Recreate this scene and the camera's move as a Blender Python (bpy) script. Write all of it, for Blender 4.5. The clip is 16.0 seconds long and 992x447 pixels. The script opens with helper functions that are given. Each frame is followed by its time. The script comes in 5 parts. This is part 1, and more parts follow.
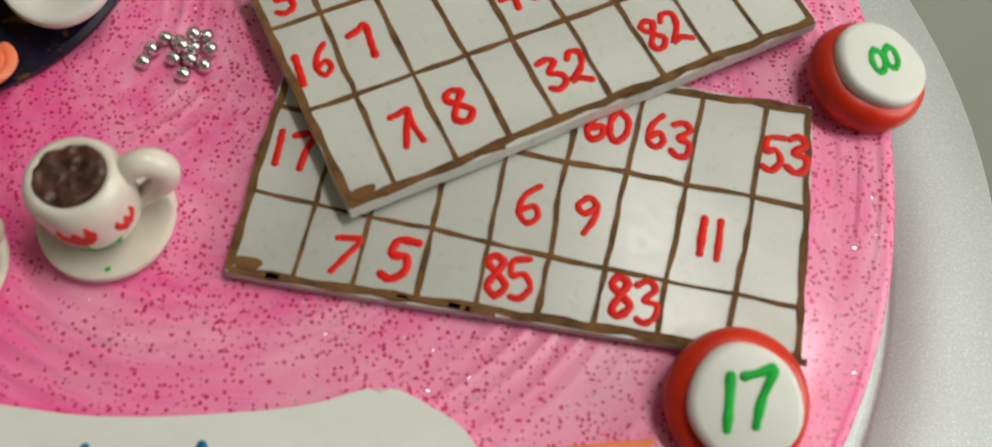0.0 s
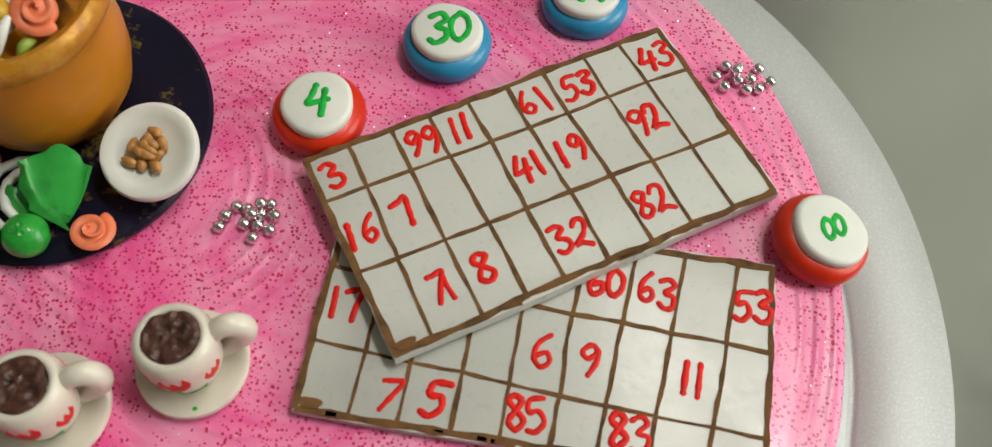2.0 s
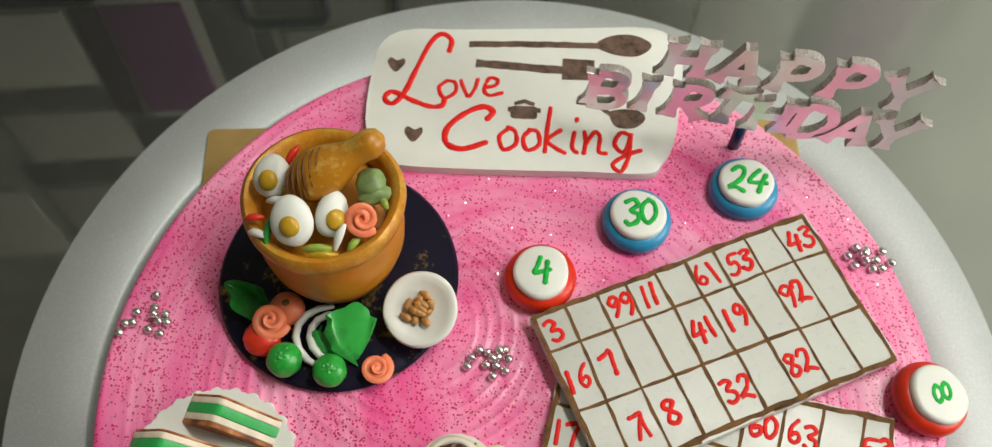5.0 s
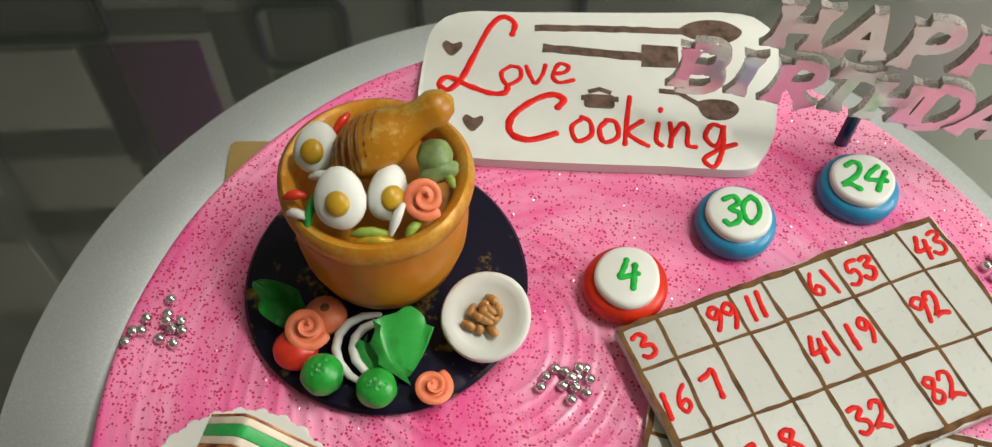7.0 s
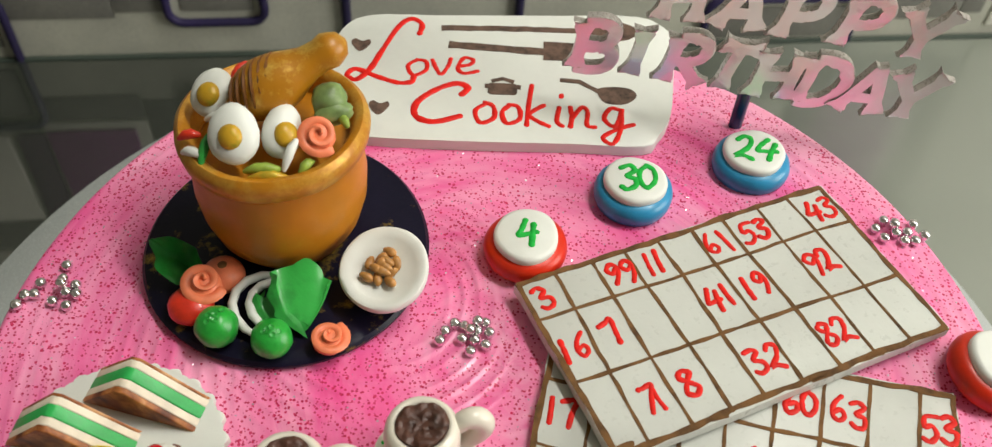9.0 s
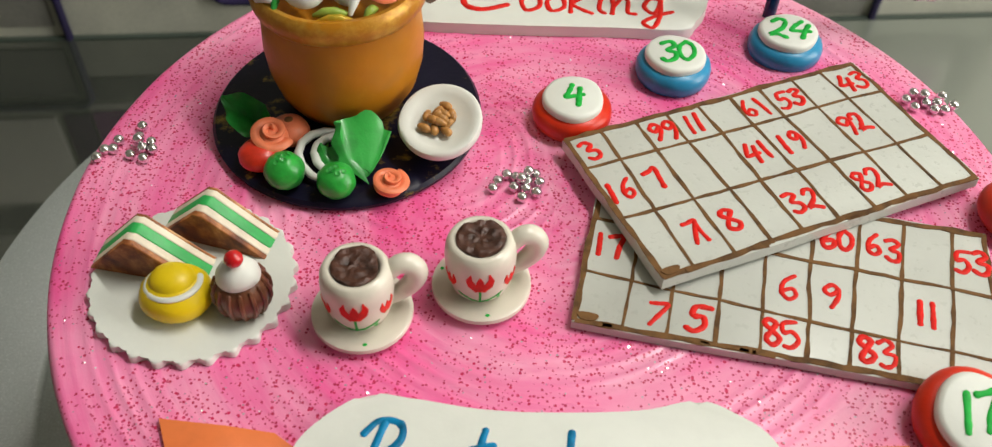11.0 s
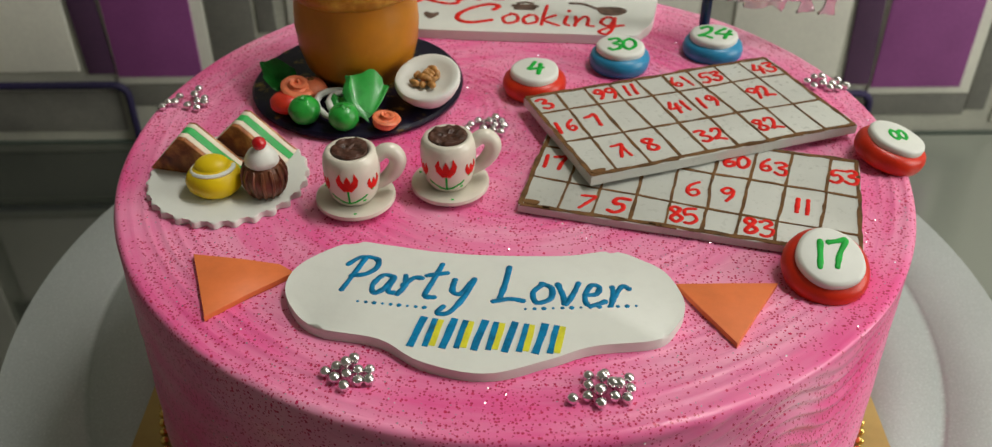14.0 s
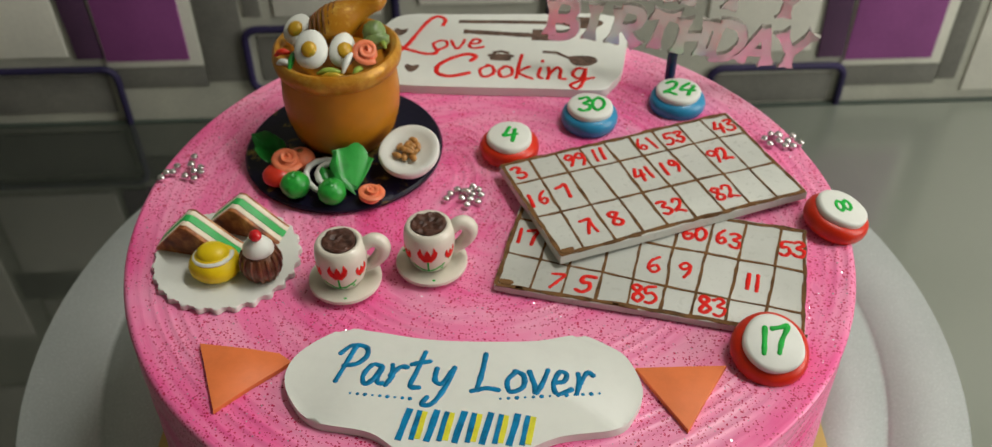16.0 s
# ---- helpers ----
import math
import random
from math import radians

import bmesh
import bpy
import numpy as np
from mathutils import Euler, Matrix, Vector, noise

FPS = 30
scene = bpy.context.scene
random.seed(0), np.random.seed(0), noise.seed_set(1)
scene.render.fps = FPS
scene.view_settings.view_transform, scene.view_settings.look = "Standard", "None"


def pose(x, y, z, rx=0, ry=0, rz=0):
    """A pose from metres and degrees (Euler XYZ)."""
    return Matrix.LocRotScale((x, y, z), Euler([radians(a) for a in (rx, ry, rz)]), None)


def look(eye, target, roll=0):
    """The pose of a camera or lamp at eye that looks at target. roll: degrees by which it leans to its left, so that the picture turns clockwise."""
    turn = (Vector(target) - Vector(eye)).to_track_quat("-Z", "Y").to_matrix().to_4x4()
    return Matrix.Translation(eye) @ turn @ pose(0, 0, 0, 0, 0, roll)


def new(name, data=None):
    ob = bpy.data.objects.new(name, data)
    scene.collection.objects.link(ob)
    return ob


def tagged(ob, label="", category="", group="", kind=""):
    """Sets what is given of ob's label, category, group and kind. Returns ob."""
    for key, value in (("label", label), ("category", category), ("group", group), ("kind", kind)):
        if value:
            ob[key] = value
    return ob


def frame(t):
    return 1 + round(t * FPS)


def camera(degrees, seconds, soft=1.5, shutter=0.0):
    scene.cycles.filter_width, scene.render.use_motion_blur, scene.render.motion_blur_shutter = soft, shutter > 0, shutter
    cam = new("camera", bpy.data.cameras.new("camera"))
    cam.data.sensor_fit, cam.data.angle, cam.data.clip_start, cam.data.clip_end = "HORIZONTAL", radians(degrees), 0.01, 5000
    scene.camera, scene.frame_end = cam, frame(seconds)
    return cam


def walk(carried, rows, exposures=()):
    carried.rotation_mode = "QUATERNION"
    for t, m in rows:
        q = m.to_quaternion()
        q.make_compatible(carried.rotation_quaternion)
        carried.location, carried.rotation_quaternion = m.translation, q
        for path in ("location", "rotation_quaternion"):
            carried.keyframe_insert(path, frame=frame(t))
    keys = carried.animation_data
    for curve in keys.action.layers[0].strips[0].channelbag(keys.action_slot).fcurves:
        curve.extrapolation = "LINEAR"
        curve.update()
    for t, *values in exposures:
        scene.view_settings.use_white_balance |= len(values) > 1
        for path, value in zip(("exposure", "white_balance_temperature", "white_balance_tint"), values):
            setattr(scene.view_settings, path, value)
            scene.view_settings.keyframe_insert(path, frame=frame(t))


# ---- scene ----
cam = camera(53.10, 16.0, soft=1.25)
PATH = [
    (0.0, 0.03880, -0.08240, 0.13492, 23.98, -1.13, -0.53),
    (0.5, 0.03966, -0.08091, 0.14257, 27.58, -1.08, -0.80),
    (1.0, 0.04005, -0.08128, 0.14704, 29.20, -1.15, -0.76),
    (1.5, 0.03738, -0.08071, 0.15254, 29.72, -1.33, -0.64),
    (2.0, 0.03299, -0.08060, 0.17010, 27.10, -1.62, -0.86),
    (2.5, 0.02611, -0.08189, 0.18780, 25.80, -0.54, -0.23),
    (3.0, 0.01974, -0.08337, 0.20601, 24.19, -0.32, 0.22),
    (3.5, 0.01319, -0.08121, 0.21966, 24.49, -0.16, 0.65),
    (4.0, 0.00292, -0.07730, 0.22959, 24.51, -0.12, 1.29),
    (4.5, -0.00354, -0.07628, 0.24172, 26.61, 0.11, 2.52),
    (4.7, -0.00320, -0.07560, 0.24152, 26.70, -0.07, 2.59),
    (6.8, -0.02162, -0.07473, 0.19654, 31.46, -1.19, 2.82),
    (7.0, -0.01989, -0.07464, 0.19486, 31.62, -0.53, 3.35),
    (7.5, -0.02080, -0.07684, 0.18393, 33.38, -1.22, 3.00),
    (8.0, -0.01686, -0.08781, 0.17963, 36.35, -2.05, 2.04),
    (8.5, -0.01463, -0.09692, 0.17438, 38.49, -2.48, 1.75),
    (9.0, -0.00642, -0.10770, 0.17488, 39.79, -2.27, 1.14),
    (9.5, -0.00548, -0.11776, 0.17564, 40.73, -1.59, 1.24),
    (10.0, -0.01366, -0.11750, 0.16570, 40.15, -1.17, 2.26),
    (10.2, -0.01289, -0.12200, 0.16395, 39.96, -1.26, 2.17),
    (12.3, -0.00715, -0.17889, 0.14514, 48.75, -1.28, 1.81),
    (12.5, -0.00384, -0.18434, 0.14285, 49.86, -1.09, 2.27),
    (13.0, 0.00104, -0.19987, 0.13793, 51.97, -1.01, 3.78),
    (13.5, 0.00952, -0.21248, 0.13942, 51.70, -0.97, 4.00),
    (14.0, 0.01373, -0.22905, 0.14738, 52.70, -0.07, 4.68),
    (14.5, 0.02246, -0.24948, 0.15451, 51.86, 0.10, 4.26),
    (15.0, 0.02435, -0.25557, 0.16606, 49.29, 0.40, 3.91),
    (15.5, 0.02031, -0.23789, 0.18318, 47.79, 0.39, 3.68),
    (16.0, 0.01637, -0.21841, 0.19582, 47.69, 0.23, 3.62),
]
cam.data.dof.use_dof, cam.data.dof.focus_distance, cam.data.dof.aperture_fstop = True, 0.222, 27.0
walk(cam, [(t, pose(x, y, z, rx, ry, rz)) for t, x, y, z, rx, ry, rz in PATH],
     [(0.0, -0.46), (0.5, -0.45), (1.0, -0.32), (1.5, -0.30), (3.0, -0.40), (3.5, -0.40), (4.5, -0.14), (7.0, -0.05), (8.5, 0.08), (9.0, 0.04), (9.5, -0.16), (10.0, 0.08), (12.5, -0.20), (13.5, -0.35), (14.0, -0.42), (15.0, -0.32), (15.5, -0.39), (16.0, -0.41)])

# ---------------------------------------------------------------- light
K = 0.01          # everything below is written in centimetres; the cake's top is z = 0
world = bpy.data.worlds.new("room_air")
world.use_nodes = True
world.node_tree.nodes["Background"].inputs[0].default_value = (0.9, 0.95, 1.0, 1)
world.node_tree.nodes["Background"].inputs[1].default_value = 0.05
scene.world = world

tube = bpy.data.lights.new("tube_light", "AREA")
tube.shape, tube.size, tube.size_y = "RECTANGLE", 1.15, 0.045
tube.energy, tube.color = 19.5, (1.0, 0.96, 0.89)
lamp = new("tube_light", tube)
lamp.matrix_world = look((0.43, 0.31, 1.20), (0.05, 0.0, 0.0))
scene.view_settings.exposure = 0.0

# area lamp added for the light that comes from the right, its source unseen
right_light = bpy.data.lights.new("added_side_light", "AREA")
right_light.shape, right_light.size, right_light.size_y = "RECTANGLE", 0.6, 0.8
right_light.energy, right_light.color = 11.5, (1.0, 0.97, 0.90)
side = new("added_side_light", right_light)
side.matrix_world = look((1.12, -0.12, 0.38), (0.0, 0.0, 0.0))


# ---------------------------------------------------------------- materials
class Mat:
    """A node material with small chaining helpers."""

    def __init__(self, name, color=(0.8, 0.8, 0.8), rough=0.5, metal=0.0, coat=0.0, sss=0.0, trans=0.0, ior=1.45):
        self.m = bpy.data.materials.new(name)
        self.m.use_nodes = True
        self.t = self.m.node_tree
        self.b = self.t.nodes["Principled BSDF"]
        self.b.inputs["Base Color"].default_value = (*color, 1)
        self.b.inputs["Roughness"].default_value = rough
        self.b.inputs["Metallic"].default_value = metal
        self.b.inputs["IOR"].default_value = ior
        self.b.inputs["Coat Weight"].default_value = coat
        self.b.inputs["Coat Roughness"].default_value = 0.15
        self.b.inputs["Transmission Weight"].default_value = trans
        if sss:
            self.b.inputs["Subsurface Weight"].default_value = sss
            self.b.inputs["Subsurface Radius"].default_value = (0.004, 0.002, 0.0015)
            self.b.inputs["Subsurface Scale"].default_value = 0.5
        self.co = self.t.nodes.new("ShaderNodeTexCoord").outputs["Object"]

    def n(self, kind, **kw):
        node = self.t.nodes.new(kind)
        for k, v in kw.items():
            if k == "op":
                node.operation = v
            elif k == "feature":
                node.feature = v
            else:
                node.inputs[k].default_value = v
        return node

    def link(self, a, b):
        self.t.links.new(a, b)

    def noise(self, scale, detail=4.0, rough=0.6, vec=None, distort=0.0):
        node = self.n("ShaderNodeTexNoise", Scale=scale, Detail=detail, Roughness=rough, Distortion=distort)
        self.link(vec or self.co, node.inputs["Vector"])
        return node.outputs["Fac"]

    def ramp(self, fac, stops):
        node = self.t.nodes.new("ShaderNodeValToRGB")
        el = node.color_ramp.elements
        while len(el) < len(stops):
            el.new(0.5)
        for e, (p, c) in zip(el, stops):
            e.position = p
            e.color = (*c, 1) if len(c) == 3 else c
        self.link(fac, node.inputs[0])
        return node.outputs[0]

    def math(self, op, a, b=0.0, c=None):
        node = self.n("ShaderNodeMath", op=op)
        for i, v in enumerate((a, b, c)):
            if v is None:
                continue
            if isinstance(v, (int, float)):
                node.inputs[i].default_value = v
            else:
                self.link(v, node.inputs[i])
        return node.outputs[0]

    def mix(self, fac, a, b):
        node = self.t.nodes.new("ShaderNodeMix")
        node.data_type = "RGBA"
        for i, v in ((0, fac), (6, a), (7, b)):
            if isinstance(v, (int, float)):
                node.inputs[i].default_value = v
            elif isinstance(v, tuple):
                node.inputs[i].default_value = (*v, 1)
            else:
                self.link(v, node.inputs[i])
        return node.outputs[2]

    def color(self, out):
        self.link(out, self.b.inputs["Base Color"])
        return self

    def rough(self, out):
        self.link(out, self.b.inputs["Roughness"])
        return self

    def bump(self, height, strength=0.3, distance=0.0005):
        node = self.n("ShaderNodeBump", Strength=strength, Distance=distance)
        self.link(height, node.inputs["Height"])
        self.link(node.outputs[0], self.b.inputs["Normal"])
        return self

    def bump_noise(self, scale, strength):
        return self.bump(self.noise(scale, 2), strength, 0.0006)


def clay(name, color, rough=0.42, var=0.18, scale=180.0, dark=None, coat=0.0, bump=0.25, sss=0.0, metal=0.0):
    """Modelled sugar paste: two scales of mottling and fine finger-smoothed relief."""
    m = Mat(name, color, rough, metal, coat, sss)
    a = m.noise(scale, 5)
    b = m.noise(scale * 7, 3)
    lo = dark or tuple(c * (1 - 2 * var) for c in color)
    hi = tuple(min(1, c * (1 + var * 0.6)) for c in color)
    m.color(m.ramp(a, [(0.28, lo), (0.55, color), (0.78, hi)]))
    m.rough(m.math("MULTIPLY_ADD", b, 0.25, rough - 0.12))
    m.bump(m.math("ADD", m.math("MULTIPLY", a, 0.7), m.math("MULTIPLY", b, 0.3)), bump, 0.0004)
    return m.m


def icing():
    m = Mat("pink_icing", (0.85, 0.28, 0.5), 0.5, sss=0.08, coat=0.10)
    sep = m.n("ShaderNodeSeparateXYZ")
    m.link(m.co, sep.inputs[0])
    x, y, z = sep.outputs
    r = m.math("SQRT", m.math("ADD", m.math("MULTIPLY", x, x), m.math("MULTIPLY", y, y)))
    ang = m.math("ARCTAN2", x, m.math("MULTIPLY", y, -1.0))
    com = m.n("ShaderNodeCombineXYZ")
    m.link(m.math("MULTIPLY", r, 130.0), com.inputs[0])
    m.link(m.math("MULTIPLY", ang, 1.1), com.inputs[1])
    m.link(m.math("MULTIPLY", z, 28.0), com.inputs[2])
    streak = m.noise(1.0, 6, 0.62, com.outputs[0], 0.35)
    cloud = m.noise(22.0, 4, 0.55)
    mixed = m.math("ADD", m.math("MULTIPLY", streak, 0.5), m.math("MULTIPLY", cloud, 0.5))
    base = m.ramp(mixed, [(0.36, (0.90, 0.39, 0.56)), (0.48, (0.875, 0.255, 0.46)), (0.58, (0.845, 0.12, 0.345)), (0.68, (0.79, 0.042, 0.245))])
    # sprayed colour specks of two sizes
    for scale, size, share, tint in ((1200.0, 0.25, 1.10, (0.50, 0.006, 0.065)), (780.0, 0.18, 0.78, (0.62, 0.010, 0.09))):
        vo = m.n("ShaderNodeTexVoronoi", Scale=scale)
        m.link(m.co, vo.inputs["Vector"])
        sepc = m.n("ShaderNodeSeparateColor")
        m.link(vo.outputs["Color"], sepc.inputs[0])
        dens = m.math("MULTIPLY", m.ramp(m.noise(38.0, 3), [(0.38, (0.22,) * 3), (0.66, (1.5,) * 3)]), share)
        pick = m.math("LESS_THAN", sepc.outputs[0], dens)
        near = m.math("LESS_THAN", vo.outputs["Distance"], m.math("MULTIPLY_ADD", sepc.outputs[1], size, size * 0.6))
        base = m.mix(m.math("MULTIPLY", m.math("MULTIPLY", pick, near), 0.94), base, tint)
    m.color(base)
    fine = m.noise(1.0, 3, 0.5, com.outputs[0])
    m.bump(m.math("ADD", m.math("MULTIPLY", streak, 0.8), m.math("MULTIPLY", m.noise(900.0, 2), 0.15)), 0.40, 0.0006)
    m.rough(m.ramp(fine, [(0.35, (0.25,) * 3), (0.7, (0.45,) * 3)]))
    return m.m


def brushed_silver():
    m = Mat("speckled_silver", (0.50, 0.51, 0.50), 0.45, 0.45)
    f = m.noise(1500.0, 2)
    g = m.noise(30.0, 3)
    m.color(m.mix(0.35, m.ramp(f, [(0.3, (0.36, 0.395, 0.39)), (0.60, (0.44, 0.485, 0.475)), (0.74, (0.58, 0.63, 0.615))]), m.ramp(g, [(0.3, (0.40, 0.435, 0.425)), (0.7, (0.48, 0.52, 0.51))])))
    m.rough(m.math("MULTIPLY_ADD", g, 0.15, 0.43))
    m.bump(f, 0.10, 0.0004)
    return m.m


def toasted(name):
    m = Mat(name, (0.75, 0.5, 0.25), 0.5)
    a = m.noise(95.0, 6, 0.66, distort=0.2)
    m.color(m.ramp(a, [(0.36, (0.07, 0.016, 0.006)), (0.46, (0.22, 0.060, 0.014)), (0.56, (0.46, 0.17, 0.045)), (0.68, (0.74, 0.46, 0.22))]))
    m.bump(a, 0.3, 0.0005)
    return m.m


def gilded(name, color, gold, lo=0.52, hi=0.72, scale=120.0):
    """Paste brushed with edible gold dust in patches."""
    m = Mat(name, color, 0.42)
    a = m.noise(scale, 6, 0.7)
    f = m.ramp(a, [(lo, (0, 0, 0)), (hi, (1, 1, 1))])
    g = m.noise(60.0, 3)
    m.color(m.mix(f, m.ramp(g, [(0.3, tuple(c * 0.72 for c in color)), (0.7, color)]), gold))
    m.link(m.math("MULTIPLY", f, 0.7), m.b.inputs["Metallic"])
    m.rough(m.math("MULTIPLY_ADD", a, 0.2, 0.26))
    m.bump(m.noise(420.0, 4), 0.22, 0.0004)
    return m.m


ICING = icing()
SILVER_PLATE = brushed_silver()
WHITE = clay("white_sugar_paste", (0.72, 0.745, 0.69), 0.45, 0.02, bump=0.15)
CARD_WHITE = clay("card_sugar_paste", (0.55, 0.57, 0.525), 0.30, 0.03, 90.0, bump=0.35)
CREAM = clay("cream_cup_paste", (0.70, 0.66, 0.56), 0.32, 0.05, coat=0.3, bump=0.12)
BROWN_INK = clay("brown_food_ink", (0.165, 0.078, 0.022), 0.85, 0.35, 260.0, bump=0.3)
RED_INK = clay("red_food_ink", (0.74, 0.014, 0.008), 0.45, 0.16, 300.0, bump=0.2)
GREEN_INK = clay("green_food_ink", (0.012, 0.45, 0.055), 0.5, 0.2, 320.0, bump=0.2)
BLUE_INK = clay("blue_food_ink", (0.0, 0.20, 0.42), 0.42, 0.3, 320.0, bump=0.25)
for ink in (RED_INK, GREEN_INK, BLUE_INK):      # soaked in, with little gloss
    ink.node_tree.nodes["Principled BSDF"].inputs["Specular IOR Level"].default_value = 0.22
UTENSIL_INK = clay("grey_brown_food_ink", (0.135, 0.080, 0.055), 0.7, 0.4, 420.0, bump=0.3)
YELLOW_INK = clay("yellow_food_ink", (0.72, 0.68, 0.03), 0.4, 0.12, 300.0)
ORANGE_RED = clay("orange_red_paste", (0.63, 0.024, 0.003), 0.36, 0.14, 120.0, coat=0.05, bump=0.4)
BLUE = clay("blue_paste", (0.022, 0.25, 0.46), 0.36, 0.12, 120.0, coat=0.15)
ORANGE = clay("orange_paste", (0.80, 0.20, 0.055), 0.5, 0.06, 120.0, bump=0.2)
CORAL = clay("coral_paste", (0.82, 0.22, 0.10), 0.4, 0.12, 240.0)
RED = clay("red_paste", (0.72, 0.035, 0.012), 0.35, 0.15, 240.0, coat=0.2)
CHERRY = clay("cherry_red", (0.55, 0.006, 0.010), 0.2, 0.1, coat=0.6)
GREEN = clay("leaf_green_paste", (0.032, 0.36, 0.055), 0.33, 0.25, 150.0, coat=0.2, bump=0.35)
BRIGHT_GREEN = clay("pea_green_paste", (0.02, 0.36, 0.04), 0.34, 0.18, 280.0, coat=0.2, bump=0.5)
SAGE = clay("sage_green_paste", (0.20, 0.30, 0.10), 0.4, 0.25, 240.0)
LIME = clay("lime_paste", (0.30, 0.42, 0.06), 0.4, 0.2, 200.0)
FILLING = clay("sandwich_green", (0.03, 0.42, 0.09), 0.4, 0.12, 200.0)
YOLK = gilded("yolk_paste", (0.62, 0.36, 0.02), (0.30, 0.32, 0.03), 0.5, 0.7, 260.0)
YELLOW = clay("yellow_paste", (0.80, 0.58, 0.005), 0.4, 0.08, 120.0)
COCOA = clay("cocoa_paste", (0.19, 0.068, 0.030), 0.36, 0.4, 300.0, dark=(0.06, 0.018, 0.008), coat=0.1, bump=0.4)
COFFEE = clay("coffee_paste", (0.085, 0.034, 0.022), 0.36, 0.4, 300.0, bump=0.9)
NUT = clay("nut_paste", (0.50, 0.24, 0.065), 0.36, 0.3, 350.0, coat=0.2)
SCORE = clay("scorched_glaze", (0.17, 0.060, 0.008), 0.4, 0.3, 300.0)
POT = gilded("gilded_brown_pot", (0.56, 0.215, 0.010), (0.66, 0.34, 0.04), 0.62, 0.85, 70.0)
POT_RIM = gilded("gilded_rim", (0.54, 0.215, 0.010), (0.74, 0.45, 0.08), 0.44, 0.7, 160.0)
DRUM = gilded("roast_glaze", (0.46, 0.19, 0.008), (0.72, 0.47, 0.09), 0.48, 0.7, 220.0)
BLACK_PLATE = gilded("black_plate_paste", (0.008, 0.007, 0.022), (0.42, 0.29, 0.05), 0.575, 0.74, 150.0)
bpy.data.materials["black_plate_paste"].node_tree.nodes["Principled BSDF"].inputs["Specular IOR Level"].default_value = 0.22
TOAST = toasted("toasted_crust")
BREAD = clay("bread_paste", (0.80, 0.71, 0.56), 0.5, 0.1, 200.0)
DRAGEE = Mat("silver_dragee", (0.78, 0.76, 0.77), 0.18, 1.0).m
FLAKE = Mat("glitter_flake", (0.96, 0.93, 0.94), 0.25, 0.6).m
GOLD_BEAD = Mat("gold_bead", (0.80, 0.56, 0.16), 0.22, 1.0).m
GOLD_CARD = clay("gold_card", (0.52, 0.36, 0.13), 0.36, 0.1, 60.0, metal=0.45, bump=0.1)
MIRROR_PINK = Mat("mirror_acrylic", (0.93, 0.89, 0.90), 0.20, 0.60).bump_noise(220.0, 0.45).m
ACRYLIC_EDGE = clay("acrylic_edge", (0.40, 0.37, 0.34), 0.28, 0.08, 200.0, metal=0.25, bump=0.05, coat=0.4)
STICK = Mat("dark_blue_stick", (0.01, 0.03, 0.09), 0.2, coat=0.5).m


def gradient_paint(name, color, other, scale=14.0, rough=0.6):
    m = Mat(name, color, rough)
    m.color(m.ramp(m.math("ADD", m.math("MULTIPLY", m.noise(scale, 3), 0.7), m.math("MULTIPLY", m.noise(scale * 30, 2), 0.3)), [(0.35, other), (0.65, color)]))
    m.bump(m.noise(500.0, 3), 0.1, 0.0004)
    return m.m


WALL_GREY = gradient_paint("grey_wall_print", (0.52, 0.53, 0.44), (0.36, 0.365, 0.31))
WALL_CREAM = gradient_paint("cream_wall_print", (0.80, 0.80, 0.70), (0.66, 0.66, 0.58))
WALL_SHADE = gradient_paint("dark_grey_wall_print", (0.22, 0.22, 0.19), (0.14, 0.14, 0.125))
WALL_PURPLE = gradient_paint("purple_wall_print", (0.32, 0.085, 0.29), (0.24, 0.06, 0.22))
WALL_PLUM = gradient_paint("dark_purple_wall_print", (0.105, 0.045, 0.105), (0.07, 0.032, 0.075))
WALL_NAVY = gradient_paint("navy_wall_print", (0.022, 0.014, 0.07), (0.010, 0.008, 0.035))
ROOM_PAINT = gradient_paint("off_white_paint", (0.76, 0.74, 0.68), (0.70, 0.68, 0.62), 3.0)
FLOOR_TILE = gradient_paint("grey_floor", (0.42, 0.41, 0.38), (0.34, 0.33, 0.31), 5.0, 0.4)
GLASS_TOP = Mat("dark_glass", (0.036, 0.042, 0.034), 0.05, ior=2.45)
# glare over the glass's right-hand end, painted as paler colour and more roughness
sep = GLASS_TOP.n("ShaderNodeSeparateXYZ")
GLASS_TOP.link(GLASS_TOP.co, sep.inputs[0])
end_glare = GLASS_TOP.ramp(GLASS_TOP.math("MULTIPLY_ADD", GLASS_TOP.noise(7.0, 4), 0.25, GLASS_TOP.math("MULTIPLY", sep.outputs[0], 2.0)), [(0.24, (0, 0, 0)), (0.60, (1, 1, 1))])
GLASS_TOP.rough(GLASS_TOP.math("MULTIPLY_ADD", end_glare, 0.15, GLASS_TOP.ramp(GLASS_TOP.noise(60.0, 4), [(0.4, (0.03,) * 3), (0.75, (0.12,) * 3)])))
GLASS_TOP.color(GLASS_TOP.mix(end_glare, (0.036, 0.042, 0.034), (0.205, 0.23, 0.19)))
GLASS_TOP = GLASS_TOP.m
GLASS_EDGE = Mat("green_glass_edge", (0.06, 0.08, 0.065), 0.3).m


# ---------------------------------------------------------------- mesh helpers (centimetres)
def finish(name, bm, material, smooth=True):
    me = bpy.data.meshes.new(name)
    bmesh.ops.scale(bm, vec=(K, K, K), verts=bm.verts)
    bmesh.ops.recalc_face_normals(bm, faces=bm.faces)
    for f in bm.faces:
        f.smooth = smooth
    bm.to_mesh(me)
    bm.free()
    me.materials.append(material)
    if smooth:
        me.set_sharp_from_angle(angle=radians(50))
    return me


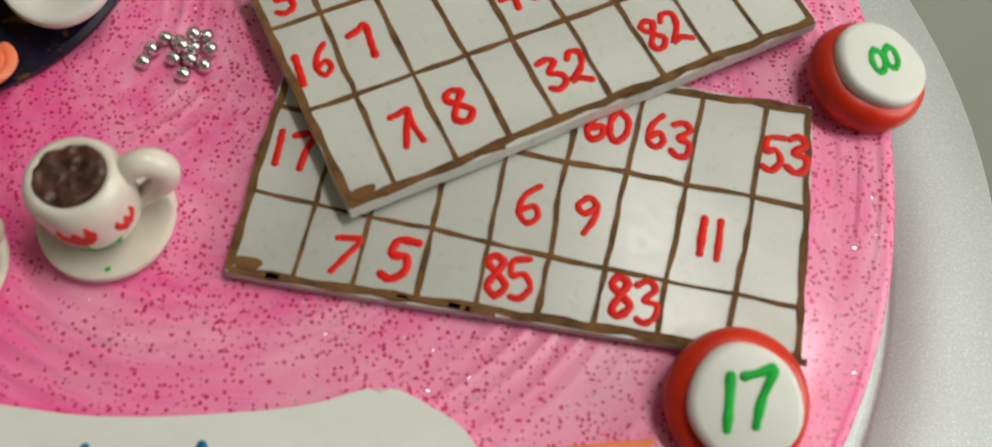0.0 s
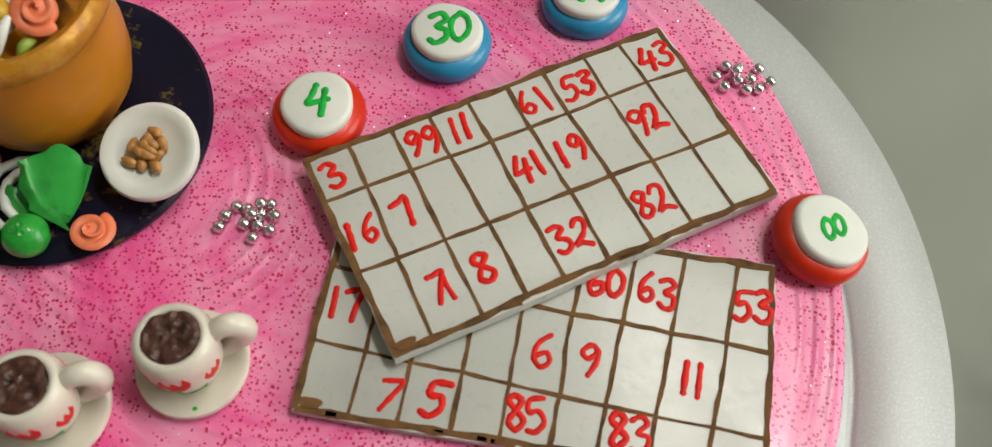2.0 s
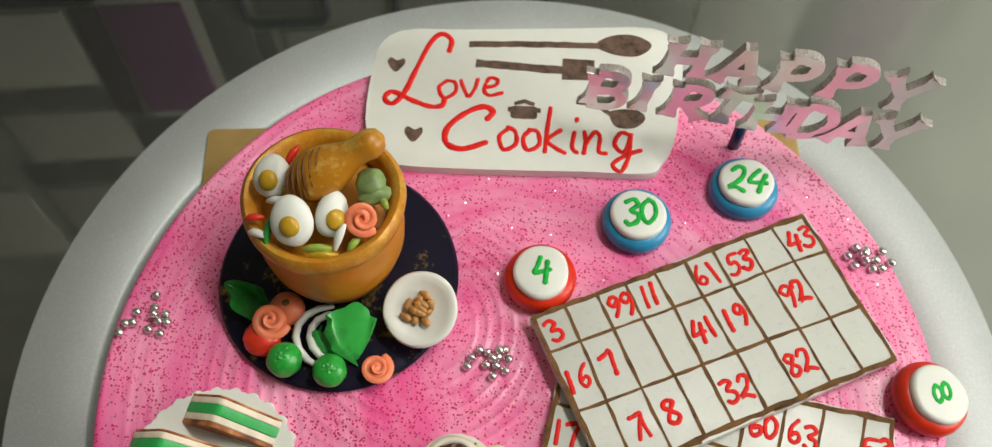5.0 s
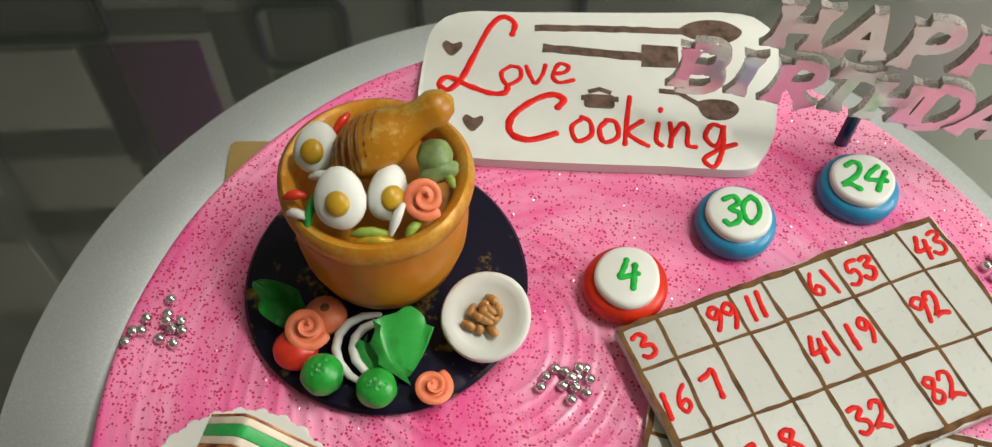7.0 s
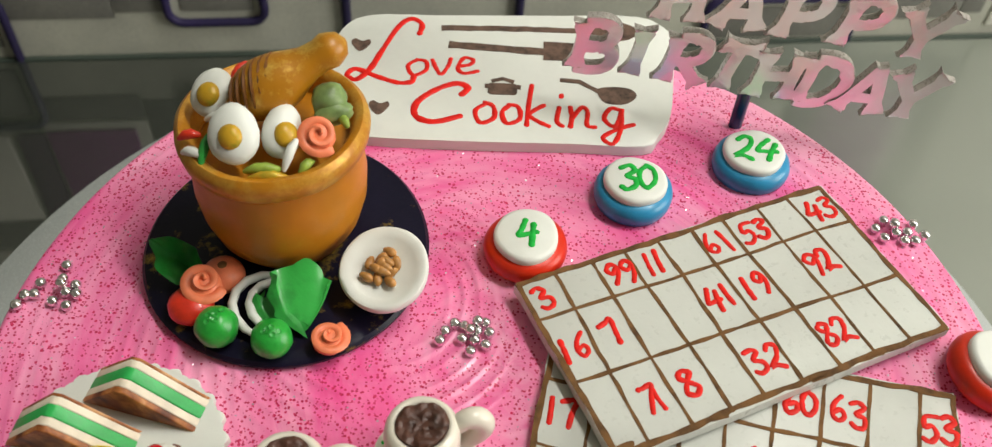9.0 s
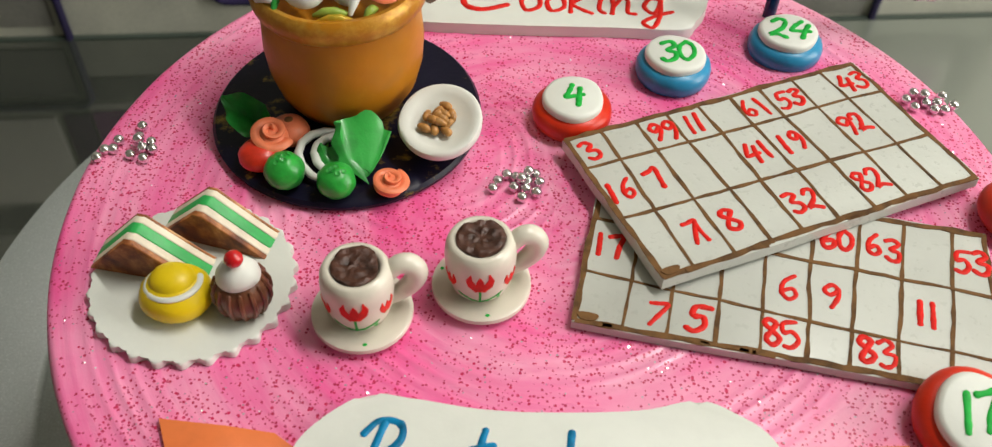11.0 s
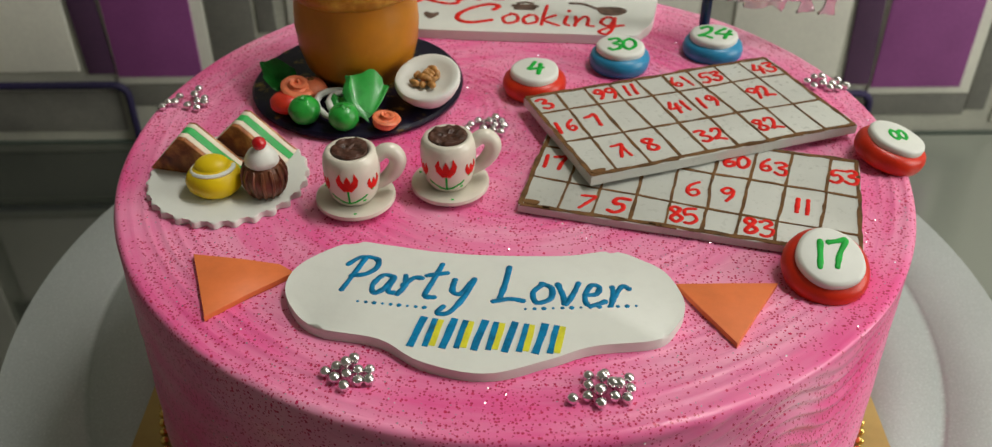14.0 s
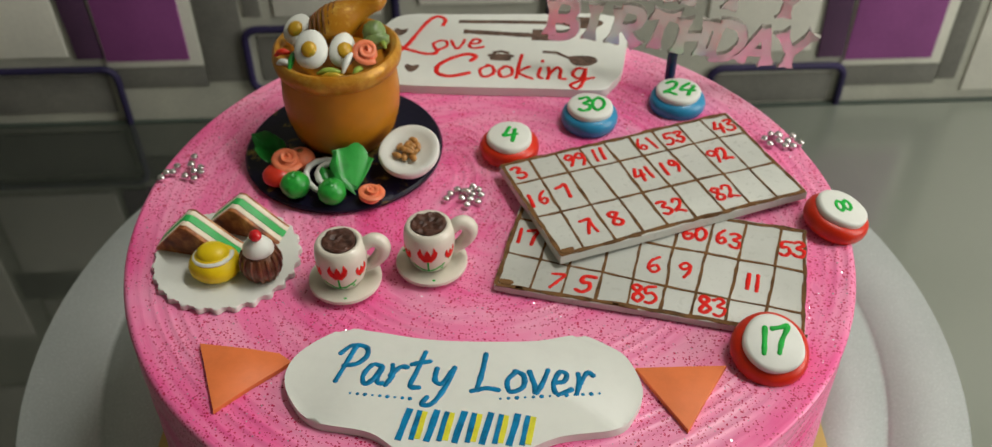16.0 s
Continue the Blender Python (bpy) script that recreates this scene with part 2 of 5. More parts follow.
def part(name, bm, material, parent=None, label="", smooth=True):
    """One mesh object from a bmesh, or from a ready mesh, under a thing or a part."""
    me = finish(name, bm, material, smooth) if isinstance(bm, bmesh.types.BMesh) else bm
    ob = new(name, me)
    ob.parent = parent
    if label:
        ob["label"] = label
    return ob


def thing(name, label, category, x=0, y=0, z=0, rx=0, ry=0, rz=0, group="", kind=""):
    ob = new(name)
    ob.empty_display_size = 0.005
    ob.matrix_world = pose(x * K, y * K, z * K, rx, ry, rz)
    return tagged(ob, label, category, group, kind)


def lathe(profile, seg=48, wobble=0.0, seed=0):
    """Turns (radius, height) pairs about z; ends on the axis are closed."""
    bm = bmesh.new()
    rnd = random.Random(seed)
    ph = [rnd.uniform(0, 6.28) for _ in range(3)]
    rings = []
    for r, z in profile:
        if r < 1e-6:
            rings.append([bm.verts.new((0, 0, z))])
        else:
            ring = []
            for i in range(seg):
                a = 2 * math.pi * i / seg
                k = 1 + wobble * (math.sin(2 * a + ph[0]) + 0.6 * math.sin(3 * a + ph[1]) + 0.4 * math.sin(5 * a + ph[2] + z))
                ring.append(bm.verts.new((r * k * math.cos(a), r * k * math.sin(a), z)))
            rings.append(ring)
    for a, b in zip(rings, rings[1:]):
        if len(a) == 1 and len(b) > 1:
            for i in range(seg):
                bm.faces.new((a[0], b[i], b[(i + 1) % seg]))
        elif len(b) == 1 and len(a) > 1:
            for i in range(seg):
                bm.faces.new((a[i], b[0], a[(i + 1) % seg]))
        elif len(a) > 1:
            for i in range(seg):
                bm.faces.new((a[i], a[(i + 1) % seg], b[(i + 1) % seg], b[i]))
    return bm


def prism(outline, z0, z1, bevel=0.0, seg=3):
    """A slab with the given outline and a rounded upper edge."""
    bm = bmesh.new()
    lo = [bm.verts.new((x, y, z0)) for x, y in outline]
    hi = [bm.verts.new((x, y, z1)) for x, y in outline]
    n = len(outline)
    bm.faces.new(lo[::-1])
    bm.faces.new(hi)
    for i in range(n):
        bm.faces.new((lo[i], lo[(i + 1) % n], hi[(i + 1) % n], hi[i]))
    if bevel:
        top = [e for e in bm.edges if all(v in hi for v in e.verts)]
        bmesh.ops.bevel(bm, geom=top, offset=bevel, segments=seg, affect="EDGES", profile=0.6)
    return bm


def smooth_outline(pts, n=8):
    """A closed Catmull-Rom curve through the points."""
    out = []
    m = len(pts)
    for i in range(m):
        p0, p1, p2, p3 = (Vector(pts[(i + k) % m]) for k in (-1, 0, 1, 2))
        for j in range(n):
            t = j / n
            out.append(tuple(0.5 * (2 * p1 + (p2 - p0) * t + (2 * p0 - 5 * p1 + 4 * p2 - p3) * t * t + (3 * p1 - p0 - 3 * p2 + p3) * t ** 3)))
    return out


def round_rect(w, h, r, n=5, cx=0.0, cy=0.0):
    out = []
    for sx, sy, a0 in ((1, 1, 0), (-1, 1, 90), (-1, -1, 180), (1, -1, 270)):
        for i in range(n + 1):
            a = radians(a0 + 90 * i / n)
            out.append((cx + sx * (w / 2 - r) + r * math.cos(a), cy + sy * (h / 2 - r) + r * math.sin(a)))
    return out


def sweep(points, radius, seg=10, closed=False, flat=1.0):
    """A tube along points; radius is a number or one for each point; round ends."""
    pts = [Vector(p) for p in points]
    n = len(pts)
    rad = [radius] * n if isinstance(radius, (int, float)) else list(radius)
    if not closed:
        d0, d1 = (pts[0] - pts[1]).normalized(), (pts[-1] - pts[-2]).normalized()
        pts = [pts[0] + d0 * rad[0] * 0.8, pts[0] + d0 * rad[0] * 0.5] + pts + [pts[-1] + d1 * rad[-1] * 0.5, pts[-1] + d1 * rad[-1] * 0.8]
        rad = [rad[0] * 0.15, rad[0] * 0.75] + rad + [rad[-1] * 0.75, rad[-1] * 0.15]
        n = len(pts)
    bm = bmesh.new()
    rings = []
    side = None
    for i in range(n):
        a = pts[i - 1] if (closed or i) else pts[0]
        b = pts[(i + 1) % n] if closed else pts[min(i + 1, n - 1)]
        d = (b - a).normalized()
        if side is None:
            side = d.cross(Vector((0, 0, 1)))
            if side.length < 0.1:
                side = d.cross(Vector((0, 1, 0)))
        side = (side - d * side.dot(d)).normalized()
        up = side.cross(d)
        rings.append([bm.verts.new(pts[i] + (side * math.cos(t) + up * math.sin(t) * flat) * rad[i]) for t in (2 * math.pi * k / seg for k in range(seg))])
    for i in range(n if closed else n - 1):
        a, b = rings[i], rings[(i + 1) % n]
        for k in range(seg):
            bm.faces.new((a[k], a[(k + 1) % seg], b[(k + 1) % seg], b[k]))
    if not closed:
        bm.faces.new(rings[0][::-1])
        bm.faces.new(rings[-1])
    return bm


def blob(sx, sy, sz, at=(0, 0, 0), rot=(0, 0, 0), lump=0.03, seed=0, sub=3, egg=0.0):
    """A hand-rolled lump: a ball pressed out of true."""
    bm = bmesh.new()
    bmesh.ops.create_icosphere(bm, subdivisions=sub, radius=1)
    off = Vector((seed * 3.7, seed * 1.3, seed * 2.1))
    for v in bm.verts:
        k = 1 + lump * noise.noise(v.co * 2.2 + off)
        if egg:
            k *= 1 - egg * v.co.y
        v.co = Vector((v.co.x * sx * k, v.co.y * sy * (1 + lump * noise.noise(v.co * 1.5 + off)), v.co.z * sz * k))
    m = Matrix.LocRotScale(at, Euler([radians(a) for a in rot]), None)
    bmesh.ops.transform(bm, matrix=m, verts=bm.verts)
    return bm


def join(*bms):
    out = bmesh.new()
    for b in bms:
        me = bpy.data.meshes.new("tmp")
        b.to_mesh(me)
        b.free()
        out.from_mesh(me)
        bpy.data.meshes.remove(me)
    return out


def bez(*pts, n=6):
    """A smooth line through (x, y) points."""
    v = [Vector((*p, 0)) for p in pts]
    out = []
    for i in range(len(v) - 1):
        p0, p1, p2, p3 = v[max(i - 1, 0)], v[i], v[i + 1], v[min(i + 2, len(v) - 1)]
        for j in range(n):
            t = j / n
            q = 0.5 * (2 * p1 + (p2 - p0) * t + (2 * p0 - 5 * p1 + 4 * p2 - p3) * t * t + (3 * p1 - p0 - 3 * p2 + p3) * t ** 3)
            out.append((q.x, q.y))
    out.append(pts[-1])
    return out


# pen strokes of the hand-painted characters: one unit high, baseline at 0
HAND = {}
HAND["0"] = ((0.32, 1.0), (0.06, 0.72), (0.08, 0.24), (0.30, 0.0), (0.55, 0.28), (0.54, 0.76), (0.28, 0.99)),
HAND["1"] = ((0.16, 1.0), (0.13, 0.5), (0.12, 0.0)),
HAND["2"] = ((0.05, 0.78), (0.22, 1.0), (0.48, 0.88), (0.40, 0.48), (0.05, 0.05), (0.30, 0.12), (0.64, 0.0)),
HAND["3"] = ((0.06, 0.90), (0.34, 1.0), (0.50, 0.80), (0.22, 0.55), (0.52, 0.40), (0.50, 0.12), (0.24, 0.0), (0.02, 0.13)),
HAND["4"] = ((0.26, 1.0), (0.12, 0.66), (0.02, 0.42), (0.30, 0.42), (0.62, 0.48)), ((0.52, 0.82), (0.46, 0.40), (0.42, 0.0))
HAND["5"] = ((0.60, 1.0), (0.16, 0.95), (0.12, 0.58), (0.40, 0.60), (0.54, 0.30), (0.30, 0.02), (0.03, 0.08)),
HAND["6"] = ((0.46, 1.0), (0.16, 0.66), (0.05, 0.25), (0.25, 0.0), (0.50, 0.18), (0.38, 0.44), (0.10, 0.30)),
HAND["7"] = ((0.0, 0.90), (0.25, 0.95), (0.54, 1.0), (0.36, 0.50), (0.24, 0.0)),
HAND["8"] = ((0.50, 0.86), (0.26, 1.0), (0.08, 0.80), (0.28, 0.55), (0.52, 0.25), (0.28, 0.0), (0.06, 0.20), (0.26, 0.52), (0.50, 0.86)),
HAND["9"] = ((0.48, 0.78), (0.26, 0.54), (0.06, 0.78), (0.28, 1.0), (0.50, 0.80), (0.48, 0.40), (0.28, 0.0)),
HAND["P"] = ((0.24, 0.98), (0.14, 0.45), (0.05, 0.0)), ((-0.06, 0.76), (0.12, 1.0), (0.50, 1.0), (0.62, 0.76), (0.44, 0.52), (0.14, 0.46))
HAND["L"] = ((0.14, 1.0), (0.10, 0.5), (0.05, 0.04)), ((-0.06, 0.0), (0.25, 0.10), (0.58, 0.02))
HAND["a"] = ((0.42, 0.50), (0.16, 0.53), (0.02, 0.22), (0.15, 0.0), (0.36, 0.20), (0.43, 0.52), (0.40, 0.12), (0.56, 0.03)),
HAND["r"] = ((0.04, 0.56), (0.10, 0.30), (0.07, 0.0)), ((0.09, 0.28), (0.24, 0.53), (0.44, 0.52))
HAND["t"] = ((0.24, 0.98), (0.16, 0.45), (0.12, 0.06), (0.36, 0.04)), ((0.0, 0.62), (0.22, 0.66), (0.46, 0.70))
HAND["y"] = ((0.02, 0.56), (0.06, 0.22), (0.24, 0.20), (0.42, 0.50)), ((0.46, 0.60), (0.34, 0.10), (0.12, -0.36), (-0.12, -0.38), (-0.02, -0.18))
HAND["o"] = ((0.24, 0.54), (0.02, 0.30), (0.15, 0.0), (0.42, 0.14), (0.42, 0.44), (0.20, 0.54)),
HAND["v"] = ((0.0, 0.55), (0.10, 0.22), (0.18, 0.0), (0.32, 0.28), (0.42, 0.58)),
HAND["e"] = ((0.04, 0.26), (0.30, 0.32), (0.36, 0.50), (0.17, 0.56), (0.02, 0.25), (0.18, 0.0), (0.46, 0.12)),
HAND["k"] = ((0.16, 1.12), (0.10, 0.5), (0.03, 0.0)), ((0.44, 0.54), (0.10, 0.26), (0.28, 0.12), (0.54, 0.0))
HAND["i"] = ((0.10, 0.52), (0.05, 0.15), (0.20, 0.02)), ((0.17, 0.82), (0.19, 0.87))
HAND["n"] = ((0.04, 0.53), (0.05, 0.25), (0.0, 0.0)), ((0.04, 0.26), (0.25, 0.54), (0.39, 0.40), (0.36, 0.06), (0.54, 0.05))
HAND["g"] = ((0.41, 0.50), (0.15, 0.53), (0.02, 0.25), (0.18, 0.04), (0.38, 0.25), (0.43, 0.53), (0.38, 0.0), (0.18, -0.40), (-0.06, -0.26), (0.28, -0.02), (0.66, 0.14)),


def ink_line(points, pen, z, seed=0):
    """A bead of painted ink along (x, y) points: round ends, uneven width, low and wet."""
    rad = [pen * (1 + 0.30 * noise.noise(Vector((i * 0.45, seed * 3.1, 0.0)))) for i in range(len(points))]
    return sweep([(x, y, z) for x, y in points], rad, 8, False, 0.30)


def hand_glyph(ch, high, pen, z, seed, wide=1.0, lean=0.0):
    """One hand-painted character, its left end at x = 0."""
    rn = random.Random(seed)
    left = min(p[0] for st in HAND[ch] for p in st)
    out = []
    for k, st in enumerate(HAND[ch]):
        pts = [((x - left) * wide + lean * y + rn.uniform(-0.025, 0.025), y + rn.uniform(-0.03, 0.03)) for x, y in st]
        out.append(ink_line([(x * high, y * high) for x, y in bez(*pts)], pen, z + 0.003 * k, seed + k))
    return join(*out)


def glyph_width(ch):
    xs = [p[0] for st in HAND[ch] for p in st]
    return max(xs) - min(xs)


def hand_word(text, x0, x1, y, high, pen, z, material, parent, turn=0.0, seed=0, gap=0.12, lean=0.0, name="letter"):
    """Hand-painted writing from x0 to x1 on the baseline y, each character a part of its own."""
    wide = (x1 - x0) / high / (sum(glyph_width(c) for c in text) + gap * (len(text) - 1))
    x = x0
    for i, ch in enumerate(text):
        ob = part(name, hand_glyph(ch, high, pen, 0.0, seed + 11 * i, wide, lean), material, parent)
        ob.matrix_local = pose(x * K, (y + (x - x0) * math.tan(radians(turn))) * K, z * K, 0, 0, turn)
        x += (glyph_width(ch) + gap) * wide * high


def stroke(points, width, z, thick=0.012, wob=0.0, seed=0):
    """A flat line of ink through (x, y) points, with slightly uneven sides."""
    rnd = random.Random(seed)
    pts = [Vector((*p, 0)) for p in points]
    dense = []
    for a, b in zip(pts, pts[1:]):
        n = max(1, int((b - a).length / 0.25))
        dense += [a.lerp(b, i / n) for i in range(n)]
    dense.append(pts[-1])
    left, right = [], []
    for i, p in enumerate(dense):
        d = (dense[min(i + 1, len(dense) - 1)] - dense[max(i - 1, 0)]).normalized()
        s = Vector((-d.y, d.x, 0))
        w = width / 2
        left.append(p + s * w * (1 + wob * rnd.uniform(-1, 1)))
        right.append(p - s * w * (1 + wob * rnd.uniform(-1, 1)))
    bm = bmesh.new()
    lo = [(bm.verts.new((*a.xy, z)), bm.verts.new((*b.xy, z))) for a, b in zip(left, right)]
    hi = [(bm.verts.new((*a.xy, z + thick)), bm.verts.new((*b.xy, z + thick))) for a, b in zip(left, right)]
    for i in range(len(dense) - 1):
        (a, b), (c, d), (e, f), (g, h) = lo[i], lo[i + 1], hi[i], hi[i + 1]
        bm.faces.new((e, f, h, g)), bm.faces.new((a, e, g, c)), bm.faces.new((b, d, h, f)), bm.faces.new((a, c, d, b))
    for (a, b), (e, f) in ((lo[0], hi[0]), (lo[-1], hi[-1])):
        bm.faces.new((a, b, f, e))
    return bm


# ---------------------------------------------------------------- the room
TABLE_Z = -24.0
WALL_O, WALL_TURN = Vector((0.0, 38.73)), math.degrees(math.atan2(0.10364, 0.99461))


def slab(x0, x1, y0, y1, z0, z1):
    return prism([(x0, y0), (x1, y0), (x1, y1), (x0, y1)], z0, z1)


floor = tagged(part("floor", slab(-220, 220, -260, 60, -104, -99), FLOOR_TILE, smooth=False), "plain grey tiled floor below the table", "floor", kind="structure")
# ceiling and three walls out of view, added so their paint bounces light back
ceiling = tagged(part("ceiling", slab(-220, 220, -260, 60, 165, 170), ROOM_PAINT, smooth=False), "off-white painted ceiling over the room", "ceiling", kind="structure")
for nm, box in (("wall_east", (215, 220, -260, 60)), ("wall_west", (-220, -215, -260, 60)), ("wall_south", (-215, 215, -260, -255))):
    tagged(part(nm, slab(*box, -99, 165), ROOM_PAINT, smooth=False), "off-white painted plain room wall", "wall", kind="structure")

# the printed wall behind the table, with its own axes: x along it, z up from the table top
wall_pose = pose(WALL_O.x * K, WALL_O.y * K, TABLE_Z * K, 0, 0, WALL_TURN)
wall_north = tagged(part("wall_north", slab(-230, 230, 0.0, 8, -75, 189), WALL_GREY, smooth=False), "grey wall printed with purple and cream framed blocks", "wall", kind="structure")
wall_north.matrix_world = wall_pose


def wall_panel(name, u0, u1, w0, w1, material, depth, r=0.3, lean=0.0, label=""):
    """A block of the wall's pattern standing proud of it; lean shifts its upper edge sideways."""
    pts = [(u0, w0), (u1, w0), (u1 + lean, w1), (u0 + lean, w1)]
    bm = prism(pts, 0.0, depth, min(0.12, depth * 0.5), 2)
    bmesh.ops.rotate(bm, cent=(0, 0, 0), matrix=Matrix.Rotation(radians(90), 3, "X"), verts=bm.verts)
    return part(name, bm, material, wall_north, label)


def wall_outline(u0, u1, w0, w1, width=0.55):
    pts = [(x, -0.28, z) for x, z in round_rect(u1 - u0, w1 - w0, 0.9, 5, (u0 + u1) / 2, (w0 + w1) / 2)]
    return part("outline", sweep(pts, width / 2, 8, True), WALL_NAVY, wall_north, "navy raised outline")


# blocks that lie beside each other along the wall, over the table's far edge
for u0, u1, base, high in ((-29.7, -23.9, 5.2, 11.2), (22.9, 29.3, 3.8, 12.0)):
    wall_panel("panel", u0 - 0.1, u1 + 0.85, base - 0.55, base + high + 0.7, WALL_CREAM, 0.14)
    wall_panel("panel", u0, u1, base, base + high, WALL_PURPLE, 0.30, label="purple block")
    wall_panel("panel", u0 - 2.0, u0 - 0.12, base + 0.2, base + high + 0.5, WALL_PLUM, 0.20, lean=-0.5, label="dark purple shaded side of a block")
    wall_panel("panel", u1 + 0.95, u1 + (4.0 if u0 < 0 else 2.4), base - 2.0, base + high + 0.7, WALL_SHADE, 0.08)
    wall_panel("panel", u0 + 0.4, u1 + 0.9, base - 2.4, base - 0.7, WALL_SHADE, 0.06)
    wall_panel("panel", u0 - 2.2, u1 + 2.2, base + high + 1.0, base + high + 5.6, WALL_SHADE, 0.10)
for u0, u1, w0, w1 in ((-42.0, -32.3, 5.6, 12.9), (-41.5, -32.0, 16.0, 22.3), (-52.0, -43.6, 8.0, 20.0), (-54.0, -44.5, 26.5, 38.0), (-42.5, -34.0, 26.5, 40.0), (-17.5, -10.2, 8.4, 19.0),
                       (-17.8, -10.6, 20.4, 34.0), (-7.6, 0.2, 9.0, 21.0), (3.0, 10.0, 9.0, 17.5), (3.4, 10.4, 19.0, 34.0), (12.5, 20.3, 4.6, 14.0), (12.9, 20.6, 15.6, 30.0), (32.4, 49.0, 0.8, 15.2), (32.8, 50.0, 16.2, 36.0), (50.4, 66.0, 1.0, 24.0), (-30.5, -22.0, 26.5, 40.0), (23.4, 31.0, 26.0, 40.0)):
    wall_panel("panel", u0, u1, w0, w1, WALL_CREAM, 0.16)
for u0, u1, w0, w1 in ((-45, -30.0, 0.8, 4.0), (13.8, 22.4, 0.2, 2.6), (-19.0, -14.8, 3.2, 6.8), (-43.0, -32.5, 13.1, 15.8), (-43.0, -32.5, 22.6, 25.9), (-19.6, -18.4, 8.4, 30.0)):
    wall_panel("panel", u0, u1, w0, w1, WALL_SHADE, 0.10)
wall_outline(-50, -29.3, -6, 4.6)
wall_outline(-19.8, -14.1, 2.5, 7.5)
wall_outline(13.3, 23.1, -6, 3.35)
for u in (-9.3, 1.3):
    part("outline", sweep([(u, -0.2, -2), (u + 0.1, -0.2, 12), (u, -0.2, 30)], 0.3, 8), WALL_NAVY, wall_north, "navy raised outline")

# the glass table, pushed against the wall
table = thing("glass_table", "dark glass-topped table pushed against the printed wall", "table", 0, 0, TABLE_Z)
ca, sa = math.cos(radians(WALL_TURN)), math.sin(radians(WALL_TURN))


def along(u, v):
    return WALL_O.x + ca * u - sa * v, WALL_O.y + sa * u + ca * v


top = prism([along(-75, -95), along(75, -95), along(75, -0.5), along(-75, -0.5)], -1.0, 0.0, 0.15)
part("glass_top", top, GLASS_TOP, table, "dark polished glass")
edge = [along(-75, -0.42), along(75, -0.42), along(75, -0.06), along(-75, -0.06)]
part("edge_strip", prism(edge, -1.0, 0.05, 0.04), GLASS_EDGE, table, "pale green glass edge")
for u, v in ((-68, -88), (68, -88), (68, -8), (-68, -8)):
    x, y = along(u, v)
    bm = sweep([(x, y, -1.9), (x, y, -73.5)], 1.8, 16)
    part("leg", bm, WALL_NAVY, table, "dark metal leg")

# ---------------------------------------------------------------- cake stand
stand = thing("turntable", "round speckled silver cake turntable on the glass table", "cake stand", -0.12, 2.5, TABLE_Z)
disc = [(0, 15.0), (16.0, 15.0), (16.7, 15.15), (16.85, 15.4), (16.72, 15.66), (16.3, 15.72)]
for ring in (14.0, 11.8):      # two turned grooves
    disc += [(ring + 0.20, 15.72), (ring + 0.12, 15.66), (ring, 15.62), (ring - 0.12, 15.66), (ring - 0.20, 15.72)]
disc.append((0, 15.72))
part("plate", lathe(disc, 128), SILVER_PLATE, stand)
part("column", lathe([(0, 1.4), (3.2, 1.4), (2.4, 2.4), (2.2, 13.6), (3.4, 14.6), (4.4, 14.99), (0, 14.99)], 48), SILVER_PLATE, stand)
part("foot", lathe([(0, 0.01), (9.2, 0.01), (9.4, 0.3), (9.1, 0.7), (4.0, 1.39), (0, 1.39)], 64), SILVER_PLATE, stand)

board = thing("cake_board", "square gold card cake board under the cake", "cake board", -0.05, 0.9, -8.27, rz=4.0)
part("card", prism(round_rect(22.2, 24.2, 0.2), 0.0, 0.22, 0.03), GOLD_CARD, board)

# ---------------------------------------------------------------- the cake
R_CAKE, H_CAKE = 10.5, 8.04
cake = thing("cake", "round pink iced cake with magenta specks and combed side", "cake", 0, 0, -H_CAKE)


def groove(x, y):
    """Spatula swirls on the cake's top, in centimetres of height."""
    r, a = math.hypot(x, y), math.atan2(x, -y)
    r2, a2 = math.hypot(x + 2.6, y - 1.6), math.atan2(y - 1.6, x + 2.6)
    inner = max(0.0, min(1.0, (4.3 - r2) / 1.4))      # a second swirl beside the black plate

    def ridge(phase):
        return (0.5 + 0.5 * math.sin(phase)) ** 2.5

    worn = max(0.0, min(1.0, 0.45 + 1.5 * noise.noise(Vector((r * 0.9, a * 1.6, 9.0)))))
    worn2 = max(0.0, min(1.0, 0.60 + 1.2 * noise.noise(Vector((r2 * 0.9, a2 * 1.2, 4.0)))))
    big = 0.024 * ridge(r * 19.0 + 5.0 * noise.noise(Vector((x * 0.2, y * 0.2, 3.0))) + 0.5 * a) * worn
    swirl = 0.036 * min(1.0, max(0.0, r2 - 0.9)) * ridge(r2 * 19.0 + 1.5 * noise.noise(Vector((x * 0.3, y * 0.3, 5.0)))) * worn2
    return big * (1 - inner) + swirl * inner + 0.03 * noise.noise(Vector((x * 0.5, y * 0.5, 0.0))) - 0.035


